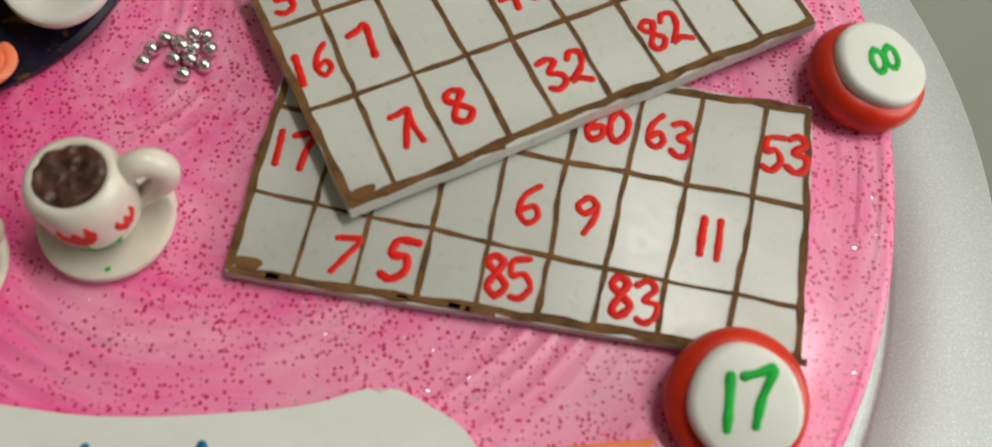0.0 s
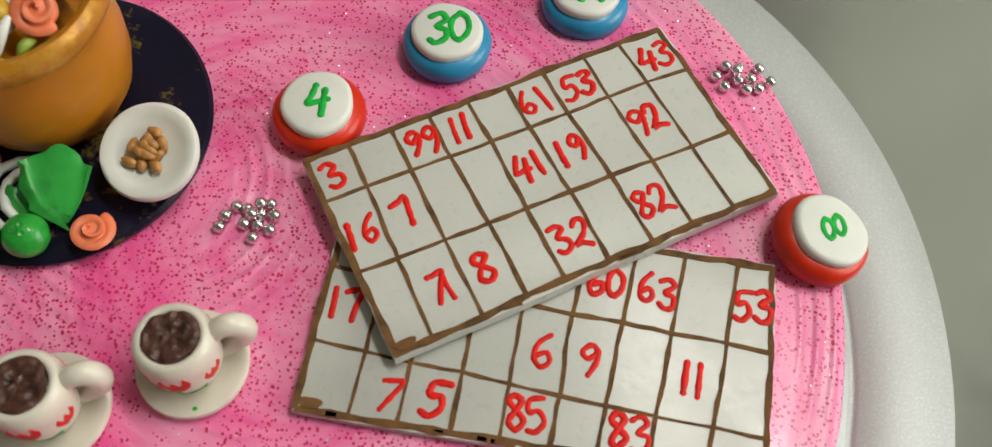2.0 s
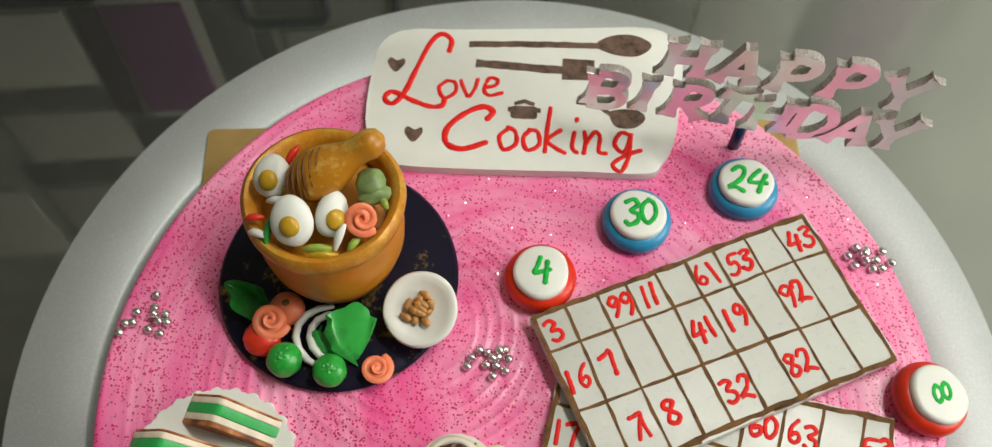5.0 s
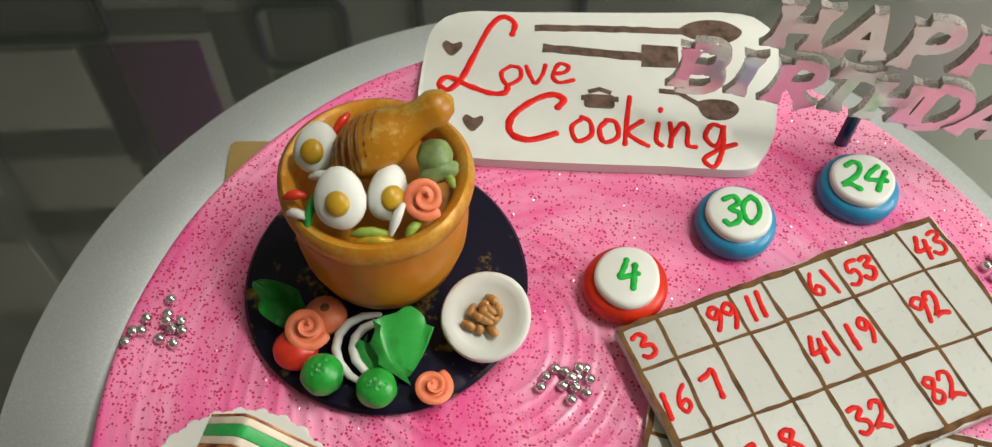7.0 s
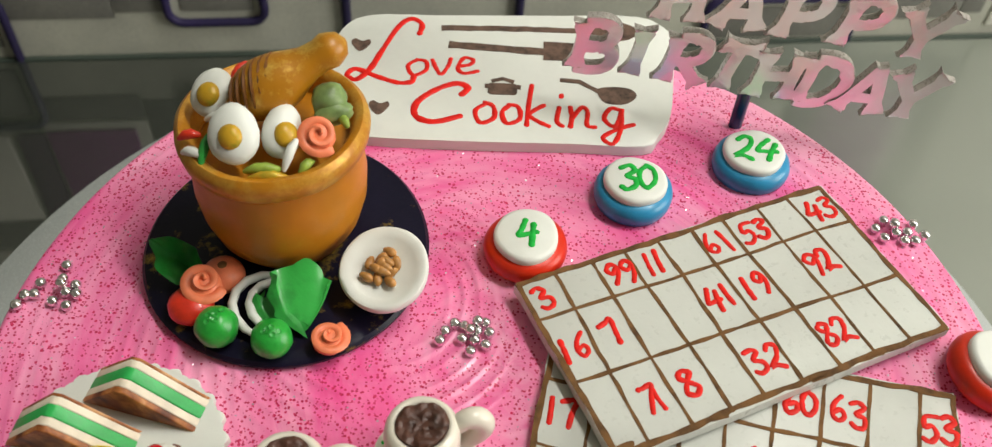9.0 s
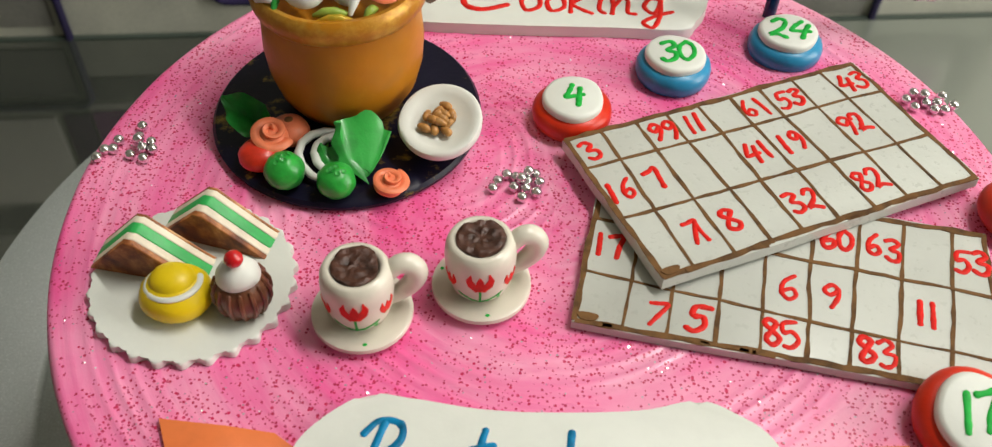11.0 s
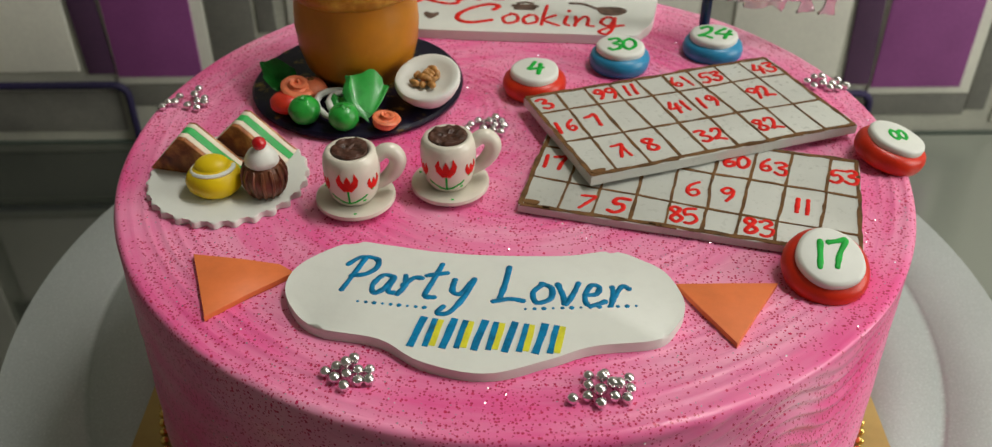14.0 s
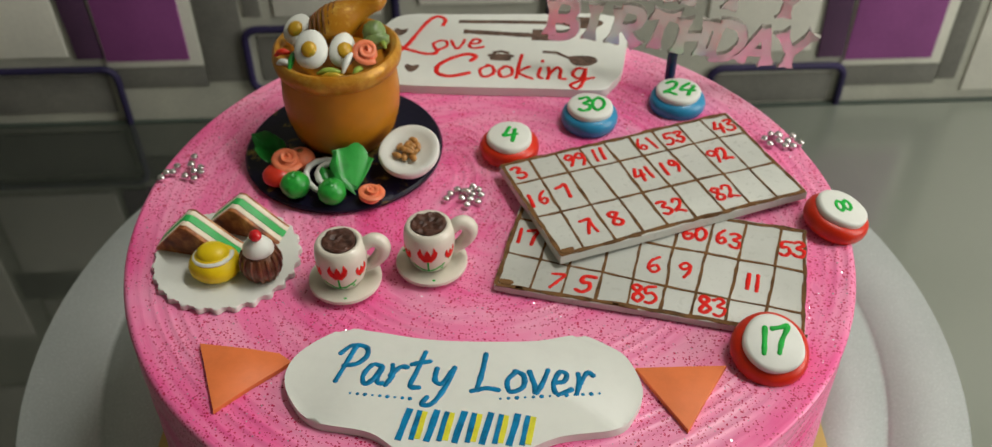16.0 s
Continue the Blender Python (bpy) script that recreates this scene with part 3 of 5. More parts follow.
def comb(a, z):
    """Waves combed into the side, strongest at the front right."""
    s = max(0.0, 1 - abs(a - 0.52) / 0.62) ** 0.8
    wave = 0.16 * math.sin(a * 9.0) + 0.12 * math.sin(a * 17.0 + 1.3) - 0.9 * a - 0.75 * math.exp(-((a - 0.66) / 0.13) ** 2) + 0.22 * noise.noise(Vector((a * 4, z * 0.7, 2.0)))
    t = z + wave
    lines = 0.115 * s * math.sin(t * 14.0) * (0.75 + 0.5 * noise.noise(Vector((a * 2.5, z * 0.6, 5.0)))) + 0.014 * math.sin(t * 5.0 + 1.5 * noise.noise(Vector((a * 3, z * 0.4, 1.0))))
    for k in range(3):      # long strokes of the spatula under the front edge
        zc = H_CAKE - 0.30 - 0.16 * k - 1.5 * max(0.0, a + 0.12 - 0.05 * k) ** 1.4
        if -0.35 < a < 0.65:
            lines += 0.06 * math.exp(-((z - zc) / 0.06) ** 2) * min(1.0, (a + 0.35) * 5) * min(1.0, (0.65 - a) * 4)
    return lines + 0.05 * noise.noise(Vector((math.cos(a) * 2, math.sin(a) * 2, z * 0.35)))


def cake_mesh():
    bm = bmesh.new()
    na, nr, nz = 520, 230, 130
    rings = []
    for i in range(nr):
        r = (R_CAKE - 0.16) * (i + 1) / nr
        ring = []
        for k in range(na):
            a = 2 * math.pi * k / na
            x, y = r * math.sin(a), -r * math.cos(a)
            ring.append(bm.verts.new((x, y, H_CAKE + groove(x, y))))
        rings.append(ring)
    for rr, dz in ((R_CAKE - 0.07, -0.05), (R_CAKE - 0.015, -0.12)):
        ring = []
        for k in range(na):
            a = 2 * math.pi * k / na
            w = 0.05 * noise.noise(Vector((math.cos(a) * 3, math.sin(a) * 3, 7)))
            ring.append(bm.verts.new(((rr + w) * math.sin(a), -(rr + w) * math.cos(a), H_CAKE + dz)))
        rings.append(ring)
    for j in range(nz):
        z = (H_CAKE - 0.22) * (1 - j / (nz - 1))
        ring = []
        for k in range(na):
            a = 2 * math.pi * k / na
            rr = R_CAKE + comb(a if a < math.pi else a - 2 * math.pi, z) * min(1.0, 0.3 + (H_CAKE - z) * 0.5) + 0.10 * (1 - z / H_CAKE)
            ring.append(bm.verts.new((rr * math.sin(a), -rr * math.cos(a), z)))
        rings.append(ring)
    mid = bm.verts.new((0, 0, H_CAKE))
    for k in range(na):
        bm.faces.new((mid, rings[0][(k + 1) % na], rings[0][k]))
    for a, b in zip(rings, rings[1:]):
        for k in range(na):
            bm.faces.new((a[k], a[(k + 1) % na], b[(k + 1) % na], b[k]))
    bm.faces.new(rings[-1][::-1])
    me = finish("icing", bm, ICING)
    return me


icing_ob = part("icing", cake_mesh(), None, cake)

rnd = random.Random(4)
flakes = bmesh.new()
for i in range(1700):
    r, a = R_CAKE * math.sqrt(rnd.random()) * 0.985, rnd.uniform(0, 6.283)
    x, y = r * math.cos(a), r * math.sin(a)
    s = rnd.uniform(0.012, 0.024)
    m = Matrix.LocRotScale((x, y, H_CAKE + groove(x, y) + 0.006), Euler((rnd.gauss(0, 0.35), rnd.gauss(0, 0.35), rnd.uniform(0, 6))), None)
    flakes.faces.new([flakes.verts.new(m @ Vector((s * cx, s * cy, 0))) for cx, cy in ((1, 0), (0.5, 0.87), (-0.5, 0.87), (-1, 0), (-0.5, -0.87), (0.5, -0.87))])
for i in range(500):
    a, z = rnd.uniform(-1.9, 1.9), rnd.uniform(0.4, H_CAKE - 0.2)
    s = rnd.uniform(0.014, 0.028)
    rr = R_CAKE + comb(a, z) * min(1.0, 0.3 + (H_CAKE - z) * 0.5) + 0.10 * (1 - z / H_CAKE) + 0.008
    m = Matrix.LocRotScale((rr * math.sin(a), -rr * math.cos(a), z), Euler((radians(90) + rnd.gauss(0, 0.3), 0, a + rnd.gauss(0, 0.3))), None)
    flakes.faces.new([flakes.verts.new(m @ Vector((s * cx, s * cy, 0))) for cx, cy in ((1, 0), (0.5, 0.87), (-0.5, 0.87), (-1, 0), (-0.5, -0.87), (0.5, -0.87))])
tagged(part("glitter", flakes, FLAKE, cake, "fine silver glitter flakes", False), kind="stuff")


def on_cake(x, y):
    return groove(x, y)


# ---------------------------------------------------------------- number cards
def number_card(name, label, corner_tl, w, h, turn, z_tl, rise_u, rise_v, cols, rows, numbers, thick, size):
    """A white card, ruled in brown, with red numbers. Its axes: x along the top edge, y up, origin at the top left, underside at 0."""
    ob = thing(name, label, "number card", group="number cards on the cake")
    ux = Vector((math.cos(radians(turn)), math.sin(radians(turn)), rise_u / w)).normalized()
    uy = Vector((-math.sin(radians(turn)), math.cos(radians(turn)), -rise_v / h)).normalized()
    uz = ux.cross(uy).normalized()
    uy = uz.cross(ux)
    m = Matrix((ux, uy, uz)).transposed().to_4x4()
    m.translation = Vector((corner_tl[0] * K, corner_tl[1] * K, z_tl * K))
    ob.matrix_world = m
    rnd = random.Random(len(label))
    outline = []
    for a, b in (((0, 0), (0, -h)), ((0, -h), (w, -h)), ((w, -h), (w, 0)), ((w, 0), (0, 0))):
        for i in range(8):
            outline.append((a[0] + (b[0] - a[0]) * i / 8 + rnd.uniform(-0.02, 0.02), a[1] + (b[1] - a[1]) * i / 8 + rnd.uniform(-0.02, 0.02)))
    slab_ = part("card", prism(outline, 0, thick, 0.04, 2), CARD_WHITE, ob, "white ruled card")
    us = [(0.05 / w,) * 2, *cols, (1 - 0.06 / w,) * 2]
    vs = [(0.06 / h,) * 2, *rows, (1 - 0.09 / h,) * 2]
    for i, u in enumerate(us):
        wd = 0.11 if i in (0, len(us) - 1) else rnd.uniform(0.062, 0.088)
        pts = [((u[0] + (u[1] - u[0]) * k / 4) * w + rnd.uniform(-0.03, 0.03), -0.04 - (h - 0.1) * k / 4) for k in range(5)]
        part("ruled_line", stroke(pts, wd, thick - 0.002, 0.012, 0.45, i), BROWN_INK, slab_)
    for i, v in enumerate(vs):
        wd = 0.13 if i in (0, len(vs) - 1) else rnd.uniform(0.062, 0.088)
        pts = [(0.04 + (w - 0.1) * k / 9, -(v[0] + (v[1] - v[0]) * k / 9) * h + rnd.uniform(-0.03, 0.03)) for k in range(10)]
        part("ruled_line", stroke(pts, wd, thick + 0.002, 0.012, 0.45, 40 + i), BROWN_INK, slab_)
    blot = [(0.28 + 0.20 * math.cos(q) * (1 + 0.15 * math.sin(3 * q)), -h + 0.19 + 0.12 * math.sin(q) * (1 + 0.2 * math.cos(2 * q))) for q in (2 * math.pi * k / 20 for k in range(20))]
    part("ink_blot", prism(blot, thick - 0.002, thick + 0.030), BROWN_INK, slab_)
    for k in range(9):      # ink smeared over the lower edge
        x = rnd.uniform(0.3, w - 0.4)
        part("ink_smear", stroke([(x, -h + 0.07), (x + rnd.uniform(0.15, 0.5), -h + 0.05)], rnd.uniform(0.05, 0.12), thick + 0.004, 0.020, 0.5, 90 + k), BROWN_INK, slab_)
    for row, line in enumerate(numbers):
        for col, text in line.items():
            k = (row + 0.5) / 3
            cu = sum(u[0] + (u[1] - u[0]) * k for u in us[col:col + 2]) / 2 * w
            cv = -sum(v[0] + (v[1] - v[0]) * cu / w for v in vs[row:row + 2]) / 2 * h
            dx, dy, tilt = rnd.uniform(-0.05, 0.05), rnd.uniform(-0.06, 0.06), rnd.uniform(-7, 7)
            if text == "17":      # crowded to the card's corner
                dx, dy = -0.08, 0.10
            dx += {"16": -0.12, "7": 0.10, "43": -0.06}.get(text, 0.0)
            for i, ch in enumerate(text):
                off = (i - (len(text) - 1) / 2) * (0.26 if text in ("71", "11") else 0.37)
                high, wide, sd = size * rnd.uniform(0.92, 1.06), 0.92 if len(text) > 1 else 1.05, rnd.randrange(1000)
                dg = part("digit", hand_glyph(ch, high, rnd.uniform(0.050, 0.064), 0.0, sd, wide, rnd.uniform(-0.06, 0.12)), RED_INK, slab_)
                dg.matrix_local = pose((cu + dx + off - glyph_width(ch) * wide * high / 2) * K, (cv + dy - high / 2 + rnd.uniform(-0.04, 0.04)) * K, (thick + 0.004) * K, 0, 0, tilt + rnd.uniform(-4, 4))
    return ob


number_card("number_card", "white ruled sugar card with red numbers, tilted over another card", (0.17, 1.77), 8.04, 4.54, 25.2, 0.19, -0.19, 0.16,
            ((0.114, 0.096), (0.229, 0.216), (0.331, 0.326), (0.436, 0.426), (0.543, 0.54), (0.650, 0.652), (0.765, 0.762), (0.874, 0.878)), ((0.235, 0.265), (0.60, 0.645)),
            ({0: "3", 2: "99", 3: "11", 5: "61", 6: "53", 8: "43"}, {0: "16", 1: "7", 4: "41", 5: "19", 7: "92"}, {1: "71", 2: "8", 4: "32", 6: "82"}), 0.26, 0.60)
number_card("number_card", "white ruled sugar card with red numbers, flat under another card", (1.05, 1.07), 8.22, 4.23, -9.9, 0.005, 0.0, 0.0,
            ((0.13, 0.119), (0.235, 0.22), (0.35, 0.335), (0.455, 0.437), (0.565, 0.543), (0.685, 0.644), (0.795, 0.748), (0.918, 0.872)), ((0.33, 0.42), (0.69, 0.80)),
            ({5: "60", 6: "63", 8: "53"}, {0: "17", 4: "6", 5: "9", 7: "11"}, {1: "7", 2: "5", 4: "85", 6: "83"}), 0.20, 0.62)


# ---------------------------------------------------------------- number counters
def counter(label, x, y, z, text, body_mat, r=0.92, rx=0.0, ry=0.0, rz=0.0, turn=0.0, seed=0):
    ob = thing("number_counter", label, "counter", x, y, z, rx, ry, rz, group="round number counters")
    base = [(0, 0), (r * 0.84, 0), (r * 0.95, 0.06), (r, 0.18), (r * 1.01, 0.32), (r * 0.97, 0.45), (r * 0.88, 0.54), (r * 0.72, 0.58), (0, 0.58)]
    part("base", lathe(base, 56, 0.008, seed), body_mat, ob)
    cap = [(0, 0.50), (r * 0.76, 0.50), (r * 0.785, 0.57), (r * 0.79, 0.67), (r * 0.76, 0.735), (r * 0.68, 0.76), (0, 0.77)]
    lid = part("cap", lathe(cap, 56, 0.026, seed + 5), WHITE, ob, "white round cap")
    high, pen, wide = (0.42, 0.055, 1.0) if text == "00" else (0.72, 0.068, 1.0)
    gap = 0.26 if text == "17" else 0.12
    span = (sum(glyph_width(c) for c in text) + gap * (len(text) - 1)) * high * wide
    x = -span / 2
    for i, ch in enumerate(text):
        dg = part("digit", hand_glyph(ch, high, pen, 0.0, seed * 7 + i, wide, 0.10), GREEN_INK, lid)
        dg.matrix_local = pose(0, 0, 0.770 * K, 0, 0, turn) @ pose(x * K, (0.03 * i - high / 2 + 0.02) * K, 0)
        x += (glyph_width(ch) + gap) * high * wide
    return ob


counter("orange-red round sugar counter with a white cap numbered 4", 0.42, 2.95, 0.0, "4", ORANGE_RED, turn=8, seed=1)
counter("blue round sugar counter with a white cap numbered 30", 2.95, 4.76, -0.05, "30", BLUE, turn=4, seed=2)
counter("blue round sugar counter with a white cap numbered 24", 5.90, 5.92, -0.12, "24", BLUE, turn=-10, seed=3)
counter("orange-red round sugar counter with a white cap, leaning off two cards", 10.0, 0.18, -0.04, "00", ORANGE_RED, 0.94, 0, 13, 0, turn=14, seed=4)
counter("orange-red sugar counter with a white cap numbered 17, on a card", 7.42, -4.92, 0.02, "17", ORANGE_RED, 0.99, 18, 3, 0, turn=4, seed=5)

# ---------------------------------------------------------------- name plaque and flags
plaque = thing("plaque", "white wavy-edged sugar plaque with blue handwriting", "plaque", 0, 0, 0)
outline = smooth_outline([(-4.66, -6.45), (-4.4, -5.7), (-3.5, -4.95), (-2.6, -4.98), (-1.4, -5.14), (-0.2, -5.16), (1.5, -5.04), (2.6, -4.78), (3.3, -5.05), (3.85, -5.5), (4.18, -6.45), (3.95, -7.2), (3.5, -7.66),
                          (2.2, -7.95), (1.22, -8.45), (0.0, -8.92), (-1.33, -8.68), (-2.3, -8.1), (-3.7, -7.86), (-4.4, -7.2)], 6)
plaque_slab = part("slab", prism(outline, -0.03, 0.24, 0.12, 5), WHITE, plaque)
hand_word("Party", -3.50, -0.55, -6.66, 1.20, 0.072, 0.240, BLUE_INK, plaque_slab, -2.0, 5, 0.10, 0.10)
hand_word("Lover", 0.02, 2.98, -6.73, 1.20, 0.072, 0.240, BLUE_INK, plaque_slab, 1.0, 50, 0.14, 0.06)
dots = [(-2.95 + 0.185 * i, -6.98 - 0.01 * i, 0.035 + 0.012 * (i % 3)) for i in range(9)] + [(0.72 + 0.20 * i, -6.93 + 0.025 * i, 0.035 + 0.014 * ((i * 7) % 3)) for i in range(13)]
for x, y, r in dots:
    bm = lathe([(0, 0), (r, 0), (r * 0.8, 0.014), (0, 0.018)], 12)
    bmesh.ops.translate(bm, vec=(x, y, 0.238), verts=bm.verts)
    part("dot", bm, BLUE_INK, plaque_slab)
# the name on the plaque stands as plain upright bars
for i, x in enumerate((-1.42, -0.76, -0.10, 0.54, 1.18)):
    part("bar", stroke([(x + 0.26, -8.22), (x + 0.36, -7.42)], 0.14, 0.236, 0.014, 0.15, 60 + i), YELLOW_INK, plaque_slab)
    part("bar", stroke([(x - 0.18, -8.28), (x + 0.0, -7.36)], 0.16, 0.240, 0.014, 0.15, 70 + i), BLUE_INK, plaque_slab)
    part("bar", stroke([(x + 0.12, -8.25), (x + 0.24, -7.40)], 0.13, 0.241, 0.014, 0.15, 80 + i), BLUE_INK, plaque_slab)

for lab, pts in (("flat orange sugar pennant with a soft curled point", [(-7.13, -5.52), (-6.66, -6.55), (-6.2, -7.62), (-5.5, -6.85), (-4.95, -6.32), (-4.62, -5.98), (-5.0, -5.72), (-5.9, -5.62)]),
                 ("flat orange sugar pennant with straight sides", [(4.05, -5.66), (4.62, -6.57), (5.22, -7.50), (5.78, -6.45), (6.34, -5.45), (5.2, -5.56)])):
    flag = thing("pennant", lab, "pennant", group="orange pennants beside the plaque")
    part("sheet", prism(pts, -0.02, 0.12, 0.03, 2), ORANGE, flag)

# ---------------------------------------------------------------- sign lying at the back
sign = thing("sign", "white sugar sign with red writing and brown utensils, lying flat", "sign", 0, 0, 0.0)
pts = smooth_outline([(-4.62, 7.6), (-4.6, 9.2), (-4.5, 10.1), (-3.85, 10.75), (-2.0, 10.86), (1.5, 11.08), (3.5, 11.2), (4.2, 10.75), (4.4, 10.2), (4.25, 8.6), (4.05, 7.3), (3.7, 6.6), (3.3, 6.2), (1.5, 6.18), (-1.0, 6.12), (-3.6, 6.15), (-4.25, 6.5)], 3)
sign_slab = part("slab", prism(pts, -0.02, 0.30, 0.04, 2), WHITE, sign)
ZS = 0.302


# big looped initials, then the rest in smaller painted letters
part("initial", ink_line(bez((-2.42, 10.05), (-2.38, 10.45), (-2.68, 10.66), (-3.0, 10.3), (-3.35, 9.3), (-3.6, 8.55), (-3.9, 8.15), (-4.15, 8.3), (-3.95, 8.55), (-3.4, 8.3), (-2.85, 8.1), (-2.5, 8.15), (-2.45, 8.4)), 0.082, ZS, 7), RED_INK, sign_slab)
part("initial", ink_line(bez((-1.2, 7.75), (-1.05, 8.02), (-1.35, 8.16), (-1.85, 7.9), (-2.3, 7.4), (-2.3, 6.92), (-1.85, 6.74), (-1.2, 6.98)), 0.092, ZS, 9), RED_INK, sign_slab)
hand_word("ove", -2.60, -0.82, 8.42, 1.10, 0.060, ZS, RED_INK, sign_slab, 4.0, 31)
hand_word("ooking", -0.82, 3.10, 6.78, 1.32, 0.066, ZS, RED_INK, sign_slab, -0.5, 77, 0.16)
UT = UTENSIL_INK
part("drawn_spoon", join(stroke([(-1.85, 10.33), (0.2, 10.42), (1.95, 10.45)], 0.21, ZS, 0.012, 0.15, 1), prism(smooth_outline([(1.85, 10.46), (2.3, 10.82), (3.0, 10.88), (3.5, 10.55), (3.1, 10.14), (2.4, 10.16)], 5), ZS, ZS + 0.013)), UT, sign_slab, "brown painted spoon")
part("drawn_spatula", join(stroke([(-1.62, 9.66), (0.1, 9.56), (0.95, 9.52)], 0.26, ZS, 0.012, 0.15, 2), prism([(0.88, 9.2), (1.82, 9.22), (1.82, 9.92), (0.9, 9.94)], ZS, ZS + 0.013)), UT, sign_slab, "brown painted spatula")
part("drawn_pot", join(prism(round_rect(0.75, 0.42, 0.1, 3, -0.17, 8.02), ZS, ZS + 0.013), stroke([(-0.62, 8.12), (0.30, 8.12)], 0.16, ZS + 0.002, 0.013, 0.3, 3), stroke([(-0.45, 8.3), (-0.17, 8.4), (0.12, 8.3)], 0.14, ZS + 0.001, 0.013, 0.2, 4)), UT, sign_slab, "brown painted pot")
part("drawn_pan", join(prism(smooth_outline([(2.28, 8.18), (3.0, 8.25), (3.25, 7.98), (2.95, 7.66), (2.42, 7.68)], 5), ZS, ZS + 0.013), stroke([(1.30, 8.45), (1.8, 8.42), (2.32, 8.05)], 0.13, ZS + 0.001, 0.013, 0.2, 5)), UT, sign_slab, "brown painted pan")
for x, y in ((-3.92, 9.52), (-3.23, 7.18)):
    part("drawn_heart", prism(smooth_outline([(x, y - 0.28), (x + 0.24, y + 0.02), (x + 0.2, y + 0.2), (x + 0.02, y + 0.12), (x - 0.18, y + 0.22), (x - 0.25, y + 0.03)], 4), ZS, ZS + 0.013), UT, sign_slab, "brown painted heart")

# ---------------------------------------------------------------- greeting topper
topper = thing("cake_topper", "mirrored acrylic greeting topper standing on a dark blue stick", "cake topper", 5.7, 7.35, 0.0, 0, 0, -5.0)
BOWL = ((0.10, 0.98), (0.42, 1.0), (0.62, 0.86), (0.62, 0.66), (0.42, 0.50), (0.14, 0.48))
GLYPHS = {      # each letter's strokes: its points, and which of its two ends flare
    "H": ((((0.08, 0.0), (0.11, 0.5), (0.08, 1.0)), 3), (((0.66, 0.0), (0.63, 0.5), (0.66, 1.0)), 3), (((0.10, 0.47), (0.64, 0.53)), 0)),
    "A": ((((0.02, 0.0), (0.22, 0.55), (0.36, 1.0)), 1), (((0.72, 0.0), (0.55, 0.5), (0.36, 1.02)), 1), (((0.18, 0.33), (0.60, 0.36)), 0)),
    "P": ((((0.10, 0.0), (0.12, 0.5), (0.08, 1.0)), 3), (BOWL, 0)),
    "Y": ((((0.36, 0.0), (0.36, 0.25), (0.36, 0.46)), 1), (((0.0, 1.0), (0.16, 0.72), (0.37, 0.42)), 1), (((0.76, 1.0), (0.56, 0.70), (0.35, 0.42)), 1)),
    "B": ((((0.10, 0.0), (0.12, 0.5), (0.08, 1.0)), 3), (BOWL, 0), (((0.12, 0.52), (0.50, 0.50), (0.70, 0.34), (0.66, 0.10), (0.40, 0.0), (0.10, 0.02)), 0)),
    "I": ((((0.30, 0.0), (0.33, 0.5), (0.30, 1.0)), 3),),
    "R": ((((0.10, 0.0), (0.12, 0.5), (0.08, 1.0)), 3), (BOWL, 0), (((0.30, 0.50), (0.50, 0.26), (0.74, 0.0)), 2)),
    "T": ((((0.36, 0.0), (0.34, 0.5), (0.36, 0.96)), 1), (((0.0, 0.95), (0.36, 0.92), (0.74, 0.97)), 3)),
    "D": ((((0.10, 0.0), (0.12, 0.5), (0.08, 1.0)), 3), (((0.10, 0.97), (0.46, 0.96), (0.72, 0.72), (0.72, 0.34), (0.46, 0.04), (0.10, 0.03)), 0)),
}


def flared(points, ends, tall, level, thick):
    """One stroke of a cut-out letter, slim along its run and spreading to hollow ends where it flares."""
    line = [Vector(p) * tall for p in bez(*points, n=5)]
    n = len(line) - 1
    left, right = [], []
    for i, c in enumerate(line):
        d = (line[min(i + 1, n)] - line[max(i - 1, 0)]).normalized()
        w = 0.150
        if ends & 1:
            w += 0.13 * max(0.0, 1 - i / n * 3.2) ** 2
        if ends & 2:
            w += 0.13 * max(0.0, 1 - (1 - i / n) * 3.2) ** 2
        s = Vector((-d.y, d.x)) * w
        left.append(c + s)
        right.append(c - s)
    a, b = (line[1] - line[0]).normalized(), (line[n - 1] - line[n]).normalized()
    ring = left + ([line[n] + b * 0.09] if ends & 2 else []) + right[::-1] + ([line[0] + a * 0.09] if ends & 1 else [])
    return prism([(q.x, q.y) for q in ring][::-1], level, level + thick, 0.045, 2)


def cut_letter(ch, tall):
    bm = join(*[flared(pts, ends, tall, 0.005 * k, 0.25 - 0.008 * k) for k, (pts, ends) in enumerate(GLYPHS[ch])])
    bmesh.ops.translate(bm, vec=(-0.36 * tall, -0.5 * tall, -0.125), verts=bm.verts)
    for v in bm.verts:
        v.co.x += 0.13 * v.co.y
    me = finish("letter", bm, MIRROR_PINK, False)
    me.materials.append(ACRYLIC_EDGE)
    for f in me.polygons:
        f.material_index = 0 if f.normal.z > 0.93 else 1
    return me


for text, x0, z0, pitch, tall, drop in (("BIRTHDAY", -3.75, 2.20, 1.09, 1.40, 0.085), ("HAPPY", -1.95, 3.86, 1.36, 1.36, 0.10)):
    for i, ch in enumerate(text):
        ob = part("letter", cut_letter(ch, tall), None, topper, "mirrored cut-out letter with flared ends and grey edges")
        ob.matrix_local = pose((x0 + pitch * i) * K, (0.02 if i % 2 else -0.02) * K, (z0 - drop * i) * K, 88, 3 + (i * 37 % 7) - 3, 0)
part("stick", sweep([(0.05, 0.02, -1.5), (0.05, 0.02, 1.15)], 0.17, 10, False, 0.6), STICK, topper, "dark blue flat stick")

